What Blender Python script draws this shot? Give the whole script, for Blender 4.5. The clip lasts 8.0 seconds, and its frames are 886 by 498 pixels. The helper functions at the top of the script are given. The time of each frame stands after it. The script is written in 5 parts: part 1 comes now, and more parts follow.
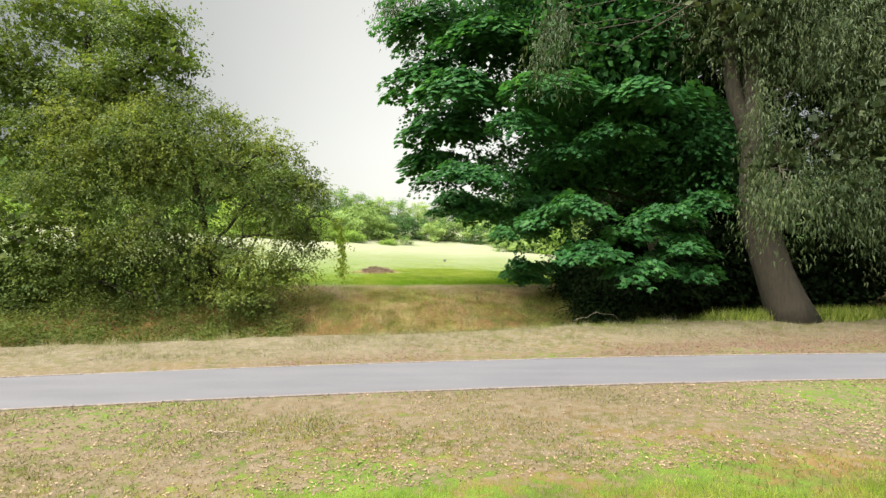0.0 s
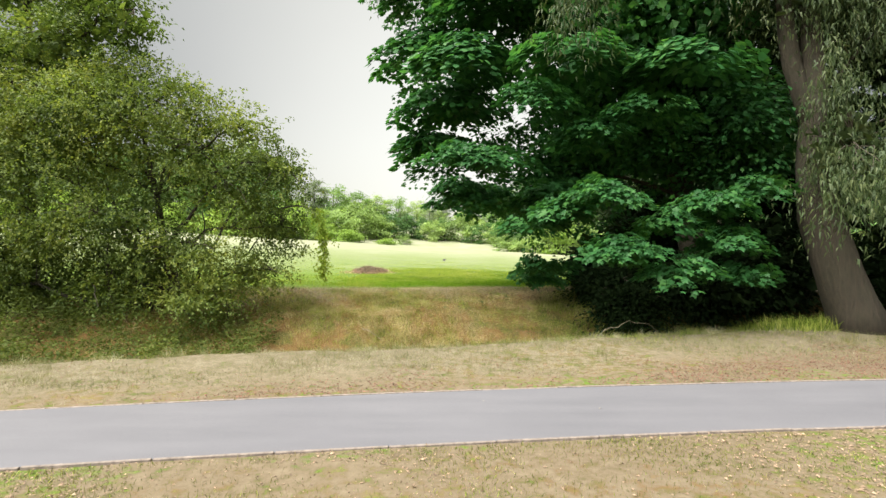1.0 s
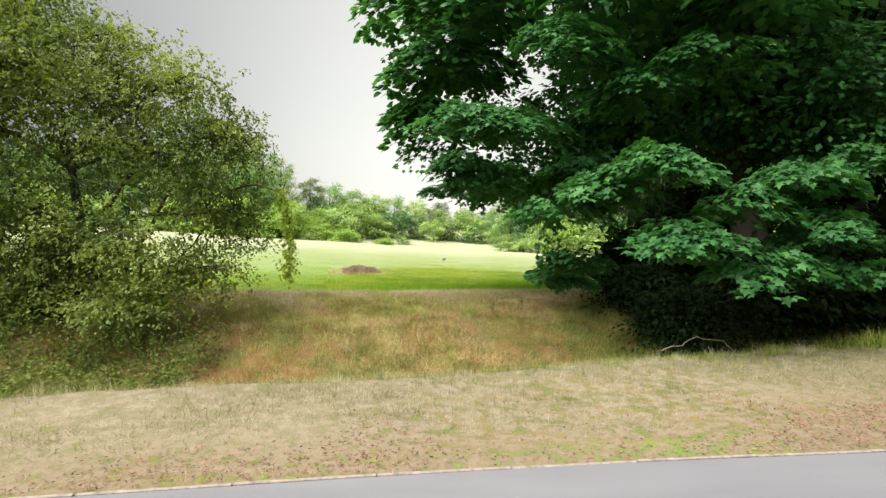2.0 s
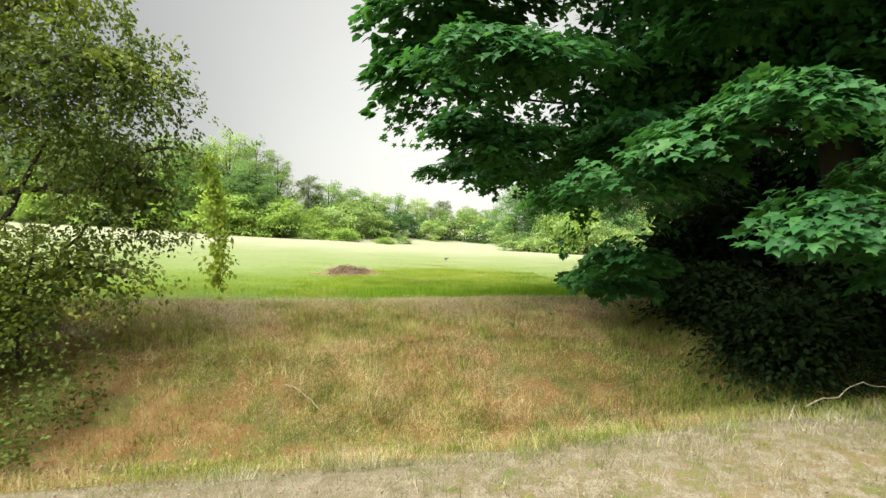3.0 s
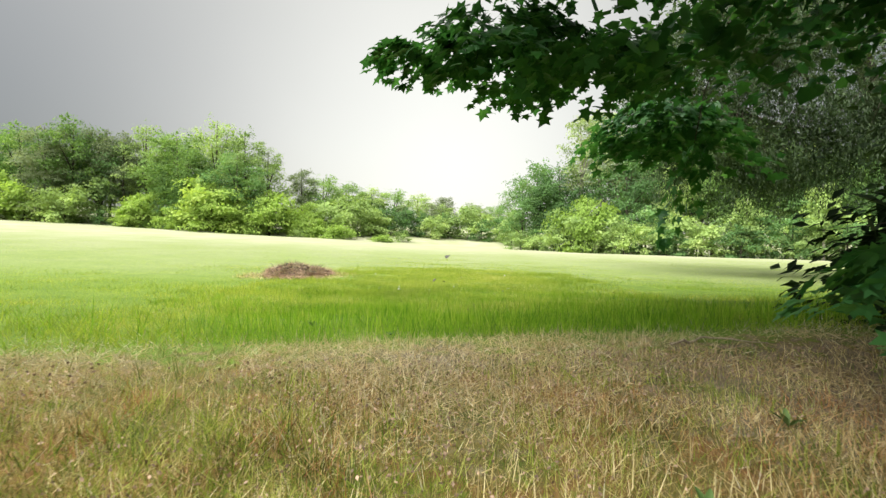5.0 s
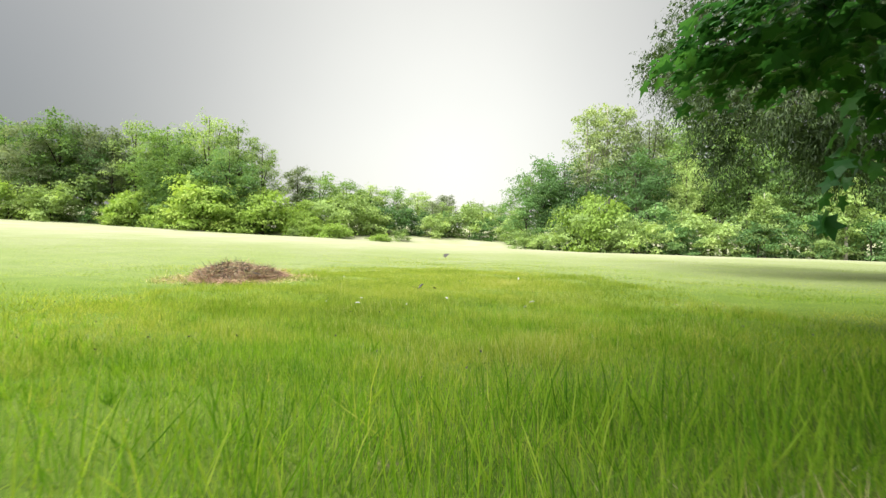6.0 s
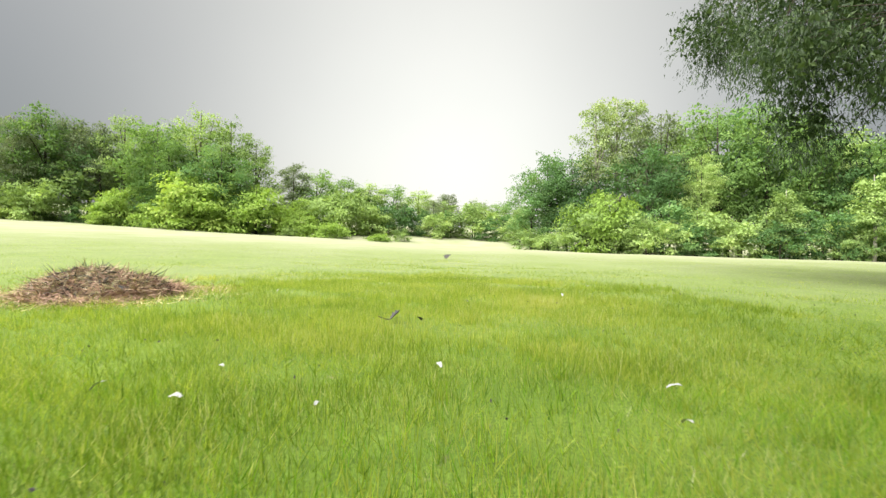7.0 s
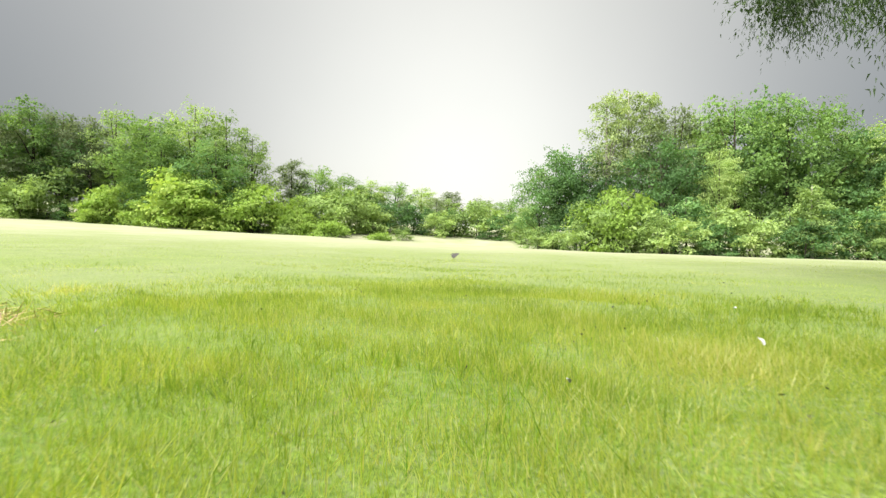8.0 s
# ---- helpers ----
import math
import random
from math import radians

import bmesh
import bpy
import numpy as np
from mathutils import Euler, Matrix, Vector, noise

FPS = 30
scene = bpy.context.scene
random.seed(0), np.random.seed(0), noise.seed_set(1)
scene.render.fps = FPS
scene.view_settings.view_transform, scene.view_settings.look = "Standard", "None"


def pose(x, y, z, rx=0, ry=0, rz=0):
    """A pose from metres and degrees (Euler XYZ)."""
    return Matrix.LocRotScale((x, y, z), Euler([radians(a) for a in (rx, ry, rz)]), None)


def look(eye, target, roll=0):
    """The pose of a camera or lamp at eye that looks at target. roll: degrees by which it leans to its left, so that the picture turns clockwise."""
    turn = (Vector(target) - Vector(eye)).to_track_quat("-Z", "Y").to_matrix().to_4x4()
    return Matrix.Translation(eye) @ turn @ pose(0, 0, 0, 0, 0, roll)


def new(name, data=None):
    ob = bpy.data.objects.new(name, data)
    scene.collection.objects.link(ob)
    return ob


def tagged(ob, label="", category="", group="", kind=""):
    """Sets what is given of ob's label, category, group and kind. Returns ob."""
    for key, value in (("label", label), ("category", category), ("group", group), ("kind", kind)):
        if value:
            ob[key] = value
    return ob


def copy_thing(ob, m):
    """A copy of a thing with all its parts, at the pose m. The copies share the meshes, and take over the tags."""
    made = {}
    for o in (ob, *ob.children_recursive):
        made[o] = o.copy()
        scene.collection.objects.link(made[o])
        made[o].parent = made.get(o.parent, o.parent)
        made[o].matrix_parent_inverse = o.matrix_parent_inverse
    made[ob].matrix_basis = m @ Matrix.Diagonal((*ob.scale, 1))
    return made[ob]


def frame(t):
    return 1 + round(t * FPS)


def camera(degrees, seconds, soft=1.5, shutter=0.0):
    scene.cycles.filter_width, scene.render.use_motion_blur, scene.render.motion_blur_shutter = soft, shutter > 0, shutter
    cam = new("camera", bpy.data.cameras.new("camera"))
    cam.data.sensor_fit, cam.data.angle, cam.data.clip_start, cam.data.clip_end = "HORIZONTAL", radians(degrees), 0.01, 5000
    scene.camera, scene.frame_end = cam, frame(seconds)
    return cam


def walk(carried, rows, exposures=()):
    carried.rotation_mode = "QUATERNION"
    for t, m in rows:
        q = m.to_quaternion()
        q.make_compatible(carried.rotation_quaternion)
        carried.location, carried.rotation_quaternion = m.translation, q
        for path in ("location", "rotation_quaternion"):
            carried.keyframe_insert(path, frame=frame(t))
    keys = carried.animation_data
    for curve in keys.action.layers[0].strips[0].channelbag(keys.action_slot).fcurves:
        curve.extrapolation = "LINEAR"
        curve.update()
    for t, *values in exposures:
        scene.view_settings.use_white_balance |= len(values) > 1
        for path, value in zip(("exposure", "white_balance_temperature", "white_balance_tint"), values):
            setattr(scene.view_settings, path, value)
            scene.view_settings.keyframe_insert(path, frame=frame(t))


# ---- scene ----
cam = camera(80.0, 8.0, soft=1.4, shutter=0.1)
EYE = 1.74
# seconds, metres right, ahead and up from the first eye, degrees of yaw, pitch and roll
ROWS = [
    (0.0, 0.000, 0.000, 0.000, -0.000, 0.000, -0.000),
    (0.5, 0.008, 0.882, -0.040, 0.000, -0.015, -0.023),
    (1.0, -0.010, 2.039, -0.089, -0.083, 0.015, -0.038),
    (1.5, -0.027, 3.254, -0.167, -0.203, 0.105, -0.060),
    (3.0, -0.012, 7.326, -0.316, 0.083, 0.128, 0.000),
    (3.5, 0.023, 8.697, -0.350, 0.166, 0.098, 0.000),
    (4.0, 0.048, 10.237, -0.398, 0.248, 0.120, 0.060),
    (4.5, 0.060, 11.642, -0.462, 0.309, 0.143, 0.030),
    (6.0, 0.230, 15.880, -0.621, 0.572, 0.166, 0.038),
    (6.5, 0.267, 17.545, -0.626, 0.678, 0.218, 0.023),
    (7.0, 0.255, 19.072, -0.648, 0.783, 0.264, 0.000),
    (7.5, 0.187, 20.568, -0.704, 0.904, 0.271, 0.000),
    (8.0, 0.070, 21.954, -0.696, 1.047, 0.233, -0.008),
]
EXPOSURES = [(0.0, 1.6), (4.5, 1.62), (6.5, 1.62), (8.0, 1.62)]
walk(cam, [(t, pose(x, y, EYE + z, 90 + pitch, roll, yaw)) for t, x, y, z, yaw, pitch, roll in ROWS], EXPOSURES)

# ---- light ----
SUN_DIR = Vector((-0.45, -0.32, 0.84)).normalized()      # from the ground towards the sun
world = bpy.data.worlds.new("overcast_sky")
scene.world = world
world.use_nodes = True
wn, wl = world.node_tree.nodes, world.node_tree.links
sky = wn.new("ShaderNodeTexSky")
sky.sky_type = "NISHITA"
sky.sun_disc = False
sky.sun_elevation = math.asin(SUN_DIR.z)
sky.sun_rotation = math.atan2(SUN_DIR.x, SUN_DIR.y)
sky.air_density, sky.dust_density, sky.ozone_density = 1.0, 4.0, 1.0
cloud = wn.new("ShaderNodeTexNoise")
cloud.inputs["Scale"].default_value = 1.6
cloud.inputs["Detail"].default_value = 5.0
wc = wn.new("ShaderNodeTexCoord")
split = wn.new("ShaderNodeSeparateXYZ")
haze = wn.new("ShaderNodeMath")                  # an even overcast deck: dim near the ground, brighter overhead
haze.operation = "MULTIPLY_ADD"
haze.inputs[1].default_value, haze.inputs[2].default_value = 2.8, 0.34
above = wn.new("ShaderNodeMath")
above.operation = "MAXIMUM"
above.inputs[1].default_value = 0.0
square = wn.new("ShaderNodeMath")
square.operation = "POWER"
square.inputs[1].default_value = 1.8
facing = wn.new("ShaderNodeVectorMath")          # made-up bright lobe towards the field, so the sky dims like lens vignetting
facing.operation = "DOT_PRODUCT"
facing.inputs[1].default_value = Vector((0.0, 1.0, 0.06)).normalized()
front = wn.new("ShaderNodeMath")
front.operation = "MAXIMUM"
front.inputs[1].default_value = 0.0
lobe = wn.new("ShaderNodeMath")
lobe.operation = "POWER"
lobe.inputs[1].default_value = 8.0
glow = wn.new("ShaderNodeMath")
glow.operation = "MULTIPLY_ADD"
glow.inputs[1].default_value = 2.5
thick = wn.new("ShaderNodeMapRange")
thick.inputs["To Min"].default_value, thick.inputs["To Max"].default_value = 0.9, 1.1
deck = wn.new("ShaderNodeMath")
deck.operation = "MULTIPLY"
cloud_rgb = wn.new("ShaderNodeCombineColor")
veil = wn.new("ShaderNodeMix")
veil.data_type = "RGBA"
veil.inputs["Factor"].default_value = 0.9
wl.new(wc.outputs["Generated"], cloud.inputs["Vector"])
wl.new(wc.outputs["Generated"], split.inputs["Vector"])
wl.new(split.outputs["Z"], above.inputs[0])
wl.new(above.outputs[0], square.inputs[0])
wl.new(square.outputs[0], haze.inputs[0])
wl.new(wc.outputs["Generated"], facing.inputs[0])
wl.new(facing.outputs["Value"], front.inputs[0])
wl.new(front.outputs[0], lobe.inputs[0])
wl.new(lobe.outputs[0], glow.inputs[0])
wl.new(haze.outputs[0], glow.inputs[2])
wl.new(cloud.outputs["Fac"], thick.inputs["Value"])
wl.new(glow.outputs[0], deck.inputs[0])
wl.new(thick.outputs["Result"], deck.inputs[1])
for ch, share in (("Red", 1.02), ("Green", 1.0), ("Blue", 0.90)):
    tone = wn.new("ShaderNodeMath")
    tone.operation = "MULTIPLY"
    tone.inputs[1].default_value = share
    wl.new(deck.outputs[0], tone.inputs[0])
    wl.new(tone.outputs[0], cloud_rgb.inputs[ch])
wl.new(sky.outputs["Color"], veil.inputs["A"])
wl.new(cloud_rgb.outputs["Color"], veil.inputs["B"])
wl.new(veil.outputs["Result"], wn["Background"].inputs["Color"])
wn["Background"].inputs["Strength"].default_value = 0.12

sun_data = bpy.data.lights.new("sun", "SUN")
sun_data.energy, sun_data.angle, sun_data.color = 4.6, radians(80), (1.0, 0.96, 0.88)
sun = new("sun", sun_data)
sun.matrix_world = look((-20, -14, 40), Vector((-20, -14, 40)) - SUN_DIR)


# ---- materials ----
def node_mat(name):
    m = bpy.data.materials.new(name)
    m.use_nodes = True
    n, l = m.node_tree.nodes, m.node_tree.links
    return m, n, l, n["Principled BSDF"], n["Material Output"]


def ramp(n, stops):
    r = n.new("ShaderNodeValToRGB")
    while len(r.color_ramp.elements) < len(stops):
        r.color_ramp.elements.new(0.5)
    for e, (p, c) in zip(r.color_ramp.elements, stops):
        e.position, e.color = p, (*c, 1)
    return r


def noise_tex(n, l, coord, scale, detail=4.0, rough=0.55):
    t = n.new("ShaderNodeTexNoise")
    t.inputs["Scale"].default_value, t.inputs["Detail"].default_value = scale, detail
    t.inputs["Roughness"].default_value = rough
    l.new(coord, t.inputs["Vector"])
    return t.outputs["Fac"]


def mix_rgb(n, l, fac, a, b, blend="MIX"):
    m = n.new("ShaderNodeMix")
    m.data_type, m.blend_type = "RGBA", blend
    for key, v in (("Factor", fac), ("A", a), ("B", b)):
        if isinstance(v, (int, float)):
            m.inputs[key].default_value = v
        elif isinstance(v, tuple):
            m.inputs[key].default_value = (*v, 1)
        else:
            l.new(v, m.inputs[key])
    return m.outputs["Result"]


def leaf_mat(name, stops, through_light=0.35, rough=0.5, patch=0.6, vary=0.5, gloss=0.25, drift=None, tree=0.0):
    """Leaves or blades: a colour for each island, a slow drift over the plant, light let through."""
    m, n, l, bsdf, out = node_mat(name)
    geo = n.new("ShaderNodeNewGeometry")
    co = n.new("ShaderNodeTexCoord")
    slow = noise_tex(n, l, co.outputs["Object"], patch, 6.0, 0.7)
    add = n.new("ShaderNodeMath")
    add.operation = "MULTIPLY_ADD"
    add.inputs[1].default_value = vary
    own = n.new("ShaderNodeObjectInfo")
    both = n.new("ShaderNodeMath")
    both.operation = "ADD"
    l.new(geo.outputs["Random Per Island"], both.inputs[0])
    l.new(own.outputs["Random"], both.inputs[1])
    wrap = n.new("ShaderNodeMath")
    wrap.operation = "FRACT"
    l.new(both.outputs[0], wrap.inputs[0])
    l.new(wrap.outputs[0], add.inputs[0])
    half = n.new("ShaderNodeMapRange")
    half.inputs["From Min"].default_value, half.inputs["From Max"].default_value = 0.3, 0.7
    half.inputs["To Min"].default_value, half.inputs["To Max"].default_value = min(0.0, 0.5 - vary) * 0.6, 0.5 if vary < 0.6 else 0.3
    if drift:
        half.inputs["To Min"].default_value, half.inputs["To Max"].default_value = drift
    l.new(slow, half.inputs["Value"])
    whole = n.new("ShaderNodeMapRange")
    whole.inputs["To Min"].default_value, whole.inputs["To Max"].default_value = -tree, tree
    l.new(own.outputs["Random"], whole.inputs["Value"])
    shift = n.new("ShaderNodeMath")
    l.new(half.outputs["Result"], shift.inputs[0])
    l.new(whole.outputs["Result"], shift.inputs[1])
    l.new(shift.outputs[0], add.inputs[2])
    r = ramp(n, stops)
    l.new(add.outputs[0], r.inputs["Fac"])
    col = r.outputs["Color"]
    vein = noise_tex(n, l, co.outputs["Object"], 60.0, 2.0)
    col = mix_rgb(n, l, 0.25, col, mix_rgb(n, l, vein, (0.35, 0.4, 0.3), (1.0, 1.0, 0.9)), "MULTIPLY")
    l.new(col, bsdf.inputs["Base Color"])
    bsdf.inputs["Roughness"].default_value = rough
    bsdf.inputs["Specular IOR Level"].default_value = gloss
    tr = n.new("ShaderNodeBsdfTranslucent")
    warm = mix_rgb(n, l, 1.0, col, (1.0, 1.0, 0.55), "MULTIPLY")
    l.new(warm, tr.inputs["Color"])
    mx = n.new("ShaderNodeMixShader")
    mx.inputs["Fac"].default_value = through_light
    l.new(bsdf.outputs[0], mx.inputs[1])
    l.new(tr.outputs[0], mx.inputs[2])
    l.new(mx.outputs[0], out.inputs["Surface"])
    return m


def bark_mat(name, dark, light, scale=6.0):
    m, n, l, bsdf, out = node_mat(name)
    co = n.new("ShaderNodeTexCoord")
    st = n.new("ShaderNodeMapping")
    st.inputs["Scale"].default_value = (1.0, 1.0, 0.22)
    l.new(co.outputs["Object"], st.inputs["Vector"])
    ridges = noise_tex(n, l, st.outputs["Vector"], scale * 3, 6.0, 0.65)
    blotch = noise_tex(n, l, co.outputs["Object"], scale * 0.4, 3.0)
    r = ramp(n, [(0.3, dark), (0.62, light)])
    l.new(ridges, r.inputs["Fac"])
    col = mix_rgb(n, l, blotch, r.outputs["Color"], (0.05, 0.055, 0.03))
    l.new(mix_rgb(n, l, 0.5, r.outputs["Color"], col), bsdf.inputs["Base Color"])
    bsdf.inputs["Roughness"].default_value = 0.9
    b = n.new("ShaderNodeBump")
    b.inputs["Strength"].default_value, b.inputs["Distance"].default_value = 0.9, 0.04
    l.new(ridges, b.inputs["Height"])
    l.new(b.outputs[0], bsdf.inputs["Normal"])
    return m


def ground_mat():
    m, n, l, bsdf, out = node_mat("ground_turf")
    co = n.new("ShaderNodeTexCoord")
    at = n.new("ShaderNodeAttribute")
    at.attribute_name = "zone"
    sep = n.new("ShaderNodeSeparateColor")
    l.new(at.outputs["Color"], sep.inputs["Color"])
    o = co.outputs["Object"]
    big, mid, fine = noise_tex(n, l, o, 0.35, 4), noise_tex(n, l, o, 2.2, 5), noise_tex(n, l, o, 28.0, 5, 0.7)
    grit, small = noise_tex(n, l, o, 110.0, 3, 0.7), noise_tex(n, l, o, 7.0, 6, 0.7)

    def shade(f, stops):
        r = ramp(n, stops)
        l.new(f, r.inputs["Fac"])
        return r.outputs["Color"]
    lush = mix_rgb(n, l, shade(grit, [(0.40, (0, 0, 0)), (0.58, (1, 1, 1))]), shade(mid, [(0.3, (0.085, 0.15, 0.02)), (0.7, (0.17, 0.24, 0.038)), (0.85, (0.24, 0.25, 0.075))]), (0.06, 0.10, 0.016))
    straw = mix_rgb(n, l, shade(grit, [(0.42, (0, 0, 0)), (0.56, (1, 1, 1))]), shade(small, [(0.25, (0.035, 0.048, 0.012)), (0.42, (0.09, 0.065, 0.025)), (0.6, (0.14, 0.105, 0.04)), (0.8, (0.23, 0.19, 0.085))]), (0.045, 0.038, 0.016))
    straw = mix_rgb(n, l, 0.45, straw, shade(mid, [(0.36, (0.075, 0.105, 0.022)), (0.48, (0.15, 0.135, 0.04)), (0.56, (0.22, 0.11, 0.042)), (0.68, (0.30, 0.21, 0.09))]))
    hay = mix_rgb(n, l, shade(grit, [(0.40, (0, 0, 0)), (0.60, (1, 1, 1))]), shade(small, [(0.3, (0.09, 0.11, 0.038)), (0.48, (0.18, 0.145, 0.098)), (0.7, (0.29, 0.265, 0.19))]), (0.09, 0.08, 0.05))
    soil = mix_rgb(n, l, grit, shade(small, [(0.25, (0.09, 0.058, 0.042)), (0.5, (0.16, 0.118, 0.08)), (0.75, (0.25, 0.20, 0.14))]), (0.11, 0.095, 0.06))
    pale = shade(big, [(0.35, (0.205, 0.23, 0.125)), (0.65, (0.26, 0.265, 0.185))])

    def mask(chan, soft):
        a = n.new("ShaderNodeMath")
        a.operation = "ADD"
        l.new(at.outputs["Alpha"] if chan == "Alpha" else sep.outputs[chan], a.inputs[0])
        b = n.new("ShaderNodeMapRange")
        b.inputs["From Min"].default_value, b.inputs["From Max"].default_value = 0.2, 0.8
        b.inputs["To Min"].default_value, b.inputs["To Max"].default_value = -soft, soft
        l.new(small if soft > 0.3 else fine, b.inputs["Value"])
        l.new(b.outputs["Result"], a.inputs[1])
        c = n.new("ShaderNodeMapRange")
        c.inputs["From Min"].default_value, c.inputs["From Max"].default_value = 0.3, 0.7
        l.new(a.outputs[0], c.inputs["Value"])
        return c.outputs["Result"]
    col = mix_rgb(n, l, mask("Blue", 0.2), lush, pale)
    col = mix_rgb(n, l, mask("Red", 0.6), col, straw)
    col = mix_rgb(n, l, mask("Alpha", 0.6), col, hay)
    col = mix_rgb(n, l, mask("Green", 0.65), col, soil)
    l.new(col, bsdf.inputs["Base Color"])
    bsdf.inputs["Roughness"].default_value = 0.95
    bsdf.inputs["Specular IOR Level"].default_value = 0.1
    b = n.new("ShaderNodeBump")
    b.inputs["Strength"].default_value, b.inputs["Distance"].default_value = 0.7, 0.012
    l.new(fine, b.inputs["Height"])
    l.new(b.outputs[0], bsdf.inputs["Normal"])
    return m


def asphalt_mat():
    m, n, l, bsdf, out = node_mat("asphalt")
    co = n.new("ShaderNodeTexCoord")
    o = co.outputs["Object"]
    st = n.new("ShaderNodeMapping")
    st.inputs["Scale"].default_value = (0.18, 1.0, 1.0)
    st.inputs["Rotation"].default_value = (0, 0, -0.124)
    l.new(o, st.inputs["Vector"])
    streak, blot, grit = noise_tex(n, l, st.outputs["Vector"], 2.6, 4), noise_tex(n, l, o, 0.9, 4), noise_tex(n, l, o, 160.0, 3, 0.75)
    r = ramp(n, [(0.32, (0.080, 0.082, 0.097)), (0.7, (0.145, 0.146, 0.164))])
    l.new(streak, r.inputs["Fac"])
    col = mix_rgb(n, l, 0.5, r.outputs["Color"], mix_rgb(n, l, blot, (0.072, 0.074, 0.087), (0.160, 0.159, 0.174)))
    col = mix_rgb(n, l, 0.35, col, mix_rgb(n, l, grit, (0.03, 0.03, 0.036), (0.17, 0.165, 0.175)))
    l.new(col, bsdf.inputs["Base Color"])
    bsdf.inputs["Roughness"].default_value = 0.8
    b = n.new("ShaderNodeBump")
    b.inputs["Strength"].default_value, b.inputs["Distance"].default_value = 0.5, 0.006
    l.new(grit, b.inputs["Height"])
    l.new(b.outputs[0], bsdf.inputs["Normal"])
    return m


def plain_mat(name, a, b_, scale, rough=0.85):
    m, n, l, bsdf, out = node_mat(name)
    co = n.new("ShaderNodeTexCoord")
    f = noise_tex(n, l, co.outputs["Object"], scale, 5, 0.65)
    oi = n.new("ShaderNodeObjectInfo")
    geo = n.new("ShaderNodeNewGeometry")
    r = ramp(n, [(0.3, a), (0.7, b_)])
    l.new(f, r.inputs["Fac"])
    s = n.new("ShaderNodeMapRange")
    s.inputs["To Min"].default_value, s.inputs["To Max"].default_value = 0.6, 1.2
    l.new(geo.outputs["Random Per Island"], s.inputs["Value"])
    cc = n.new("ShaderNodeCombineColor")
    for ch in ("Red", "Green", "Blue"):
        l.new(s.outputs["Result"], cc.inputs[ch])
    l.new(mix_rgb(n, l, 1.0, r.outputs["Color"], cc.outputs["Color"], "MULTIPLY"), bsdf.inputs["Base Color"])
    bsdf.inputs["Roughness"].default_value = rough
    b = n.new("ShaderNodeBump")
    b.inputs["Strength"].default_value, b.inputs["Distance"].default_value = 0.6, 0.01
    l.new(f, b.inputs["Height"])
    l.new(b.outputs[0], bsdf.inputs["Normal"])
    return m


M_GROUND, M_ASPHALT = ground_mat(), asphalt_mat()
M_EDGING = plain_mat("concrete_edging", (0.10, 0.082, 0.07), (0.27, 0.225, 0.195), 14)
M_BARK = bark_mat("willow_bark", (0.011, 0.008, 0.0055), (0.042, 0.029, 0.021))
M_TWIG = bark_mat("twig_bark", (0.03, 0.025, 0.018), (0.09, 0.07, 0.05), 14)
M_PALEBARK = bark_mat("pale_bark", (0.16, 0.15, 0.12), (0.40, 0.38, 0.33), 5)
M_MAPLE = leaf_mat("maple_leaf", [(0.0, (0.022, 0.08, 0.026)), (0.5, (0.042, 0.15, 0.045)), (1.0, (0.11, 0.275, 0.065))], 0.45, 0.45)
M_HAW = leaf_mat("hawthorn_leaf", [(0.0, (0.05, 0.09, 0.026)), (0.5, (0.17, 0.235, 0.055)), (1.0, (0.38, 0.41, 0.10))], 0.5, drift=(-0.3, 0.65))
M_HANG = leaf_mat("hanging_spray_leaf", [(0.0, (0.16, 0.27, 0.04)), (0.5, (0.33, 0.46, 0.07)), (1.0, (0.50, 0.56, 0.12))], 0.6)
M_ASH = leaf_mat("field_tree_leaf", [(0.0, (0.045, 0.085, 0.025)), (0.5, (0.125, 0.19, 0.045)), (1.0, (0.28, 0.33, 0.08))], 0.45)
M_WILLOW = leaf_mat("willow_leaf", [(0.0, (0.028, 0.05, 0.02)), (0.5, (0.05, 0.08, 0.03)), (1.0, (0.16, 0.19, 0.085))], 0.3)
M_FIELD_WILLOW = leaf_mat("field_willow_leaf", [(0.0, (0.025, 0.045, 0.022)), (0.5, (0.045, 0.08, 0.032)), (1.0, (0.10, 0.15, 0.05))], 0.35)
# near-black leaf: the shade under the maple is put into its colour
M_SHADE_LEAF = leaf_mat("shade_dark_leaf", [(0.0, (0.009, 0.018, 0.008)), (0.5, (0.016, 0.032, 0.012)), (1.0, (0.035, 0.06, 0.018))], 0.3, gloss=0.03)
# distance haze is put into these pale, greyed leaf colours
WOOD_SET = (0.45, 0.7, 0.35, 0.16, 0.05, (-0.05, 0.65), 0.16)
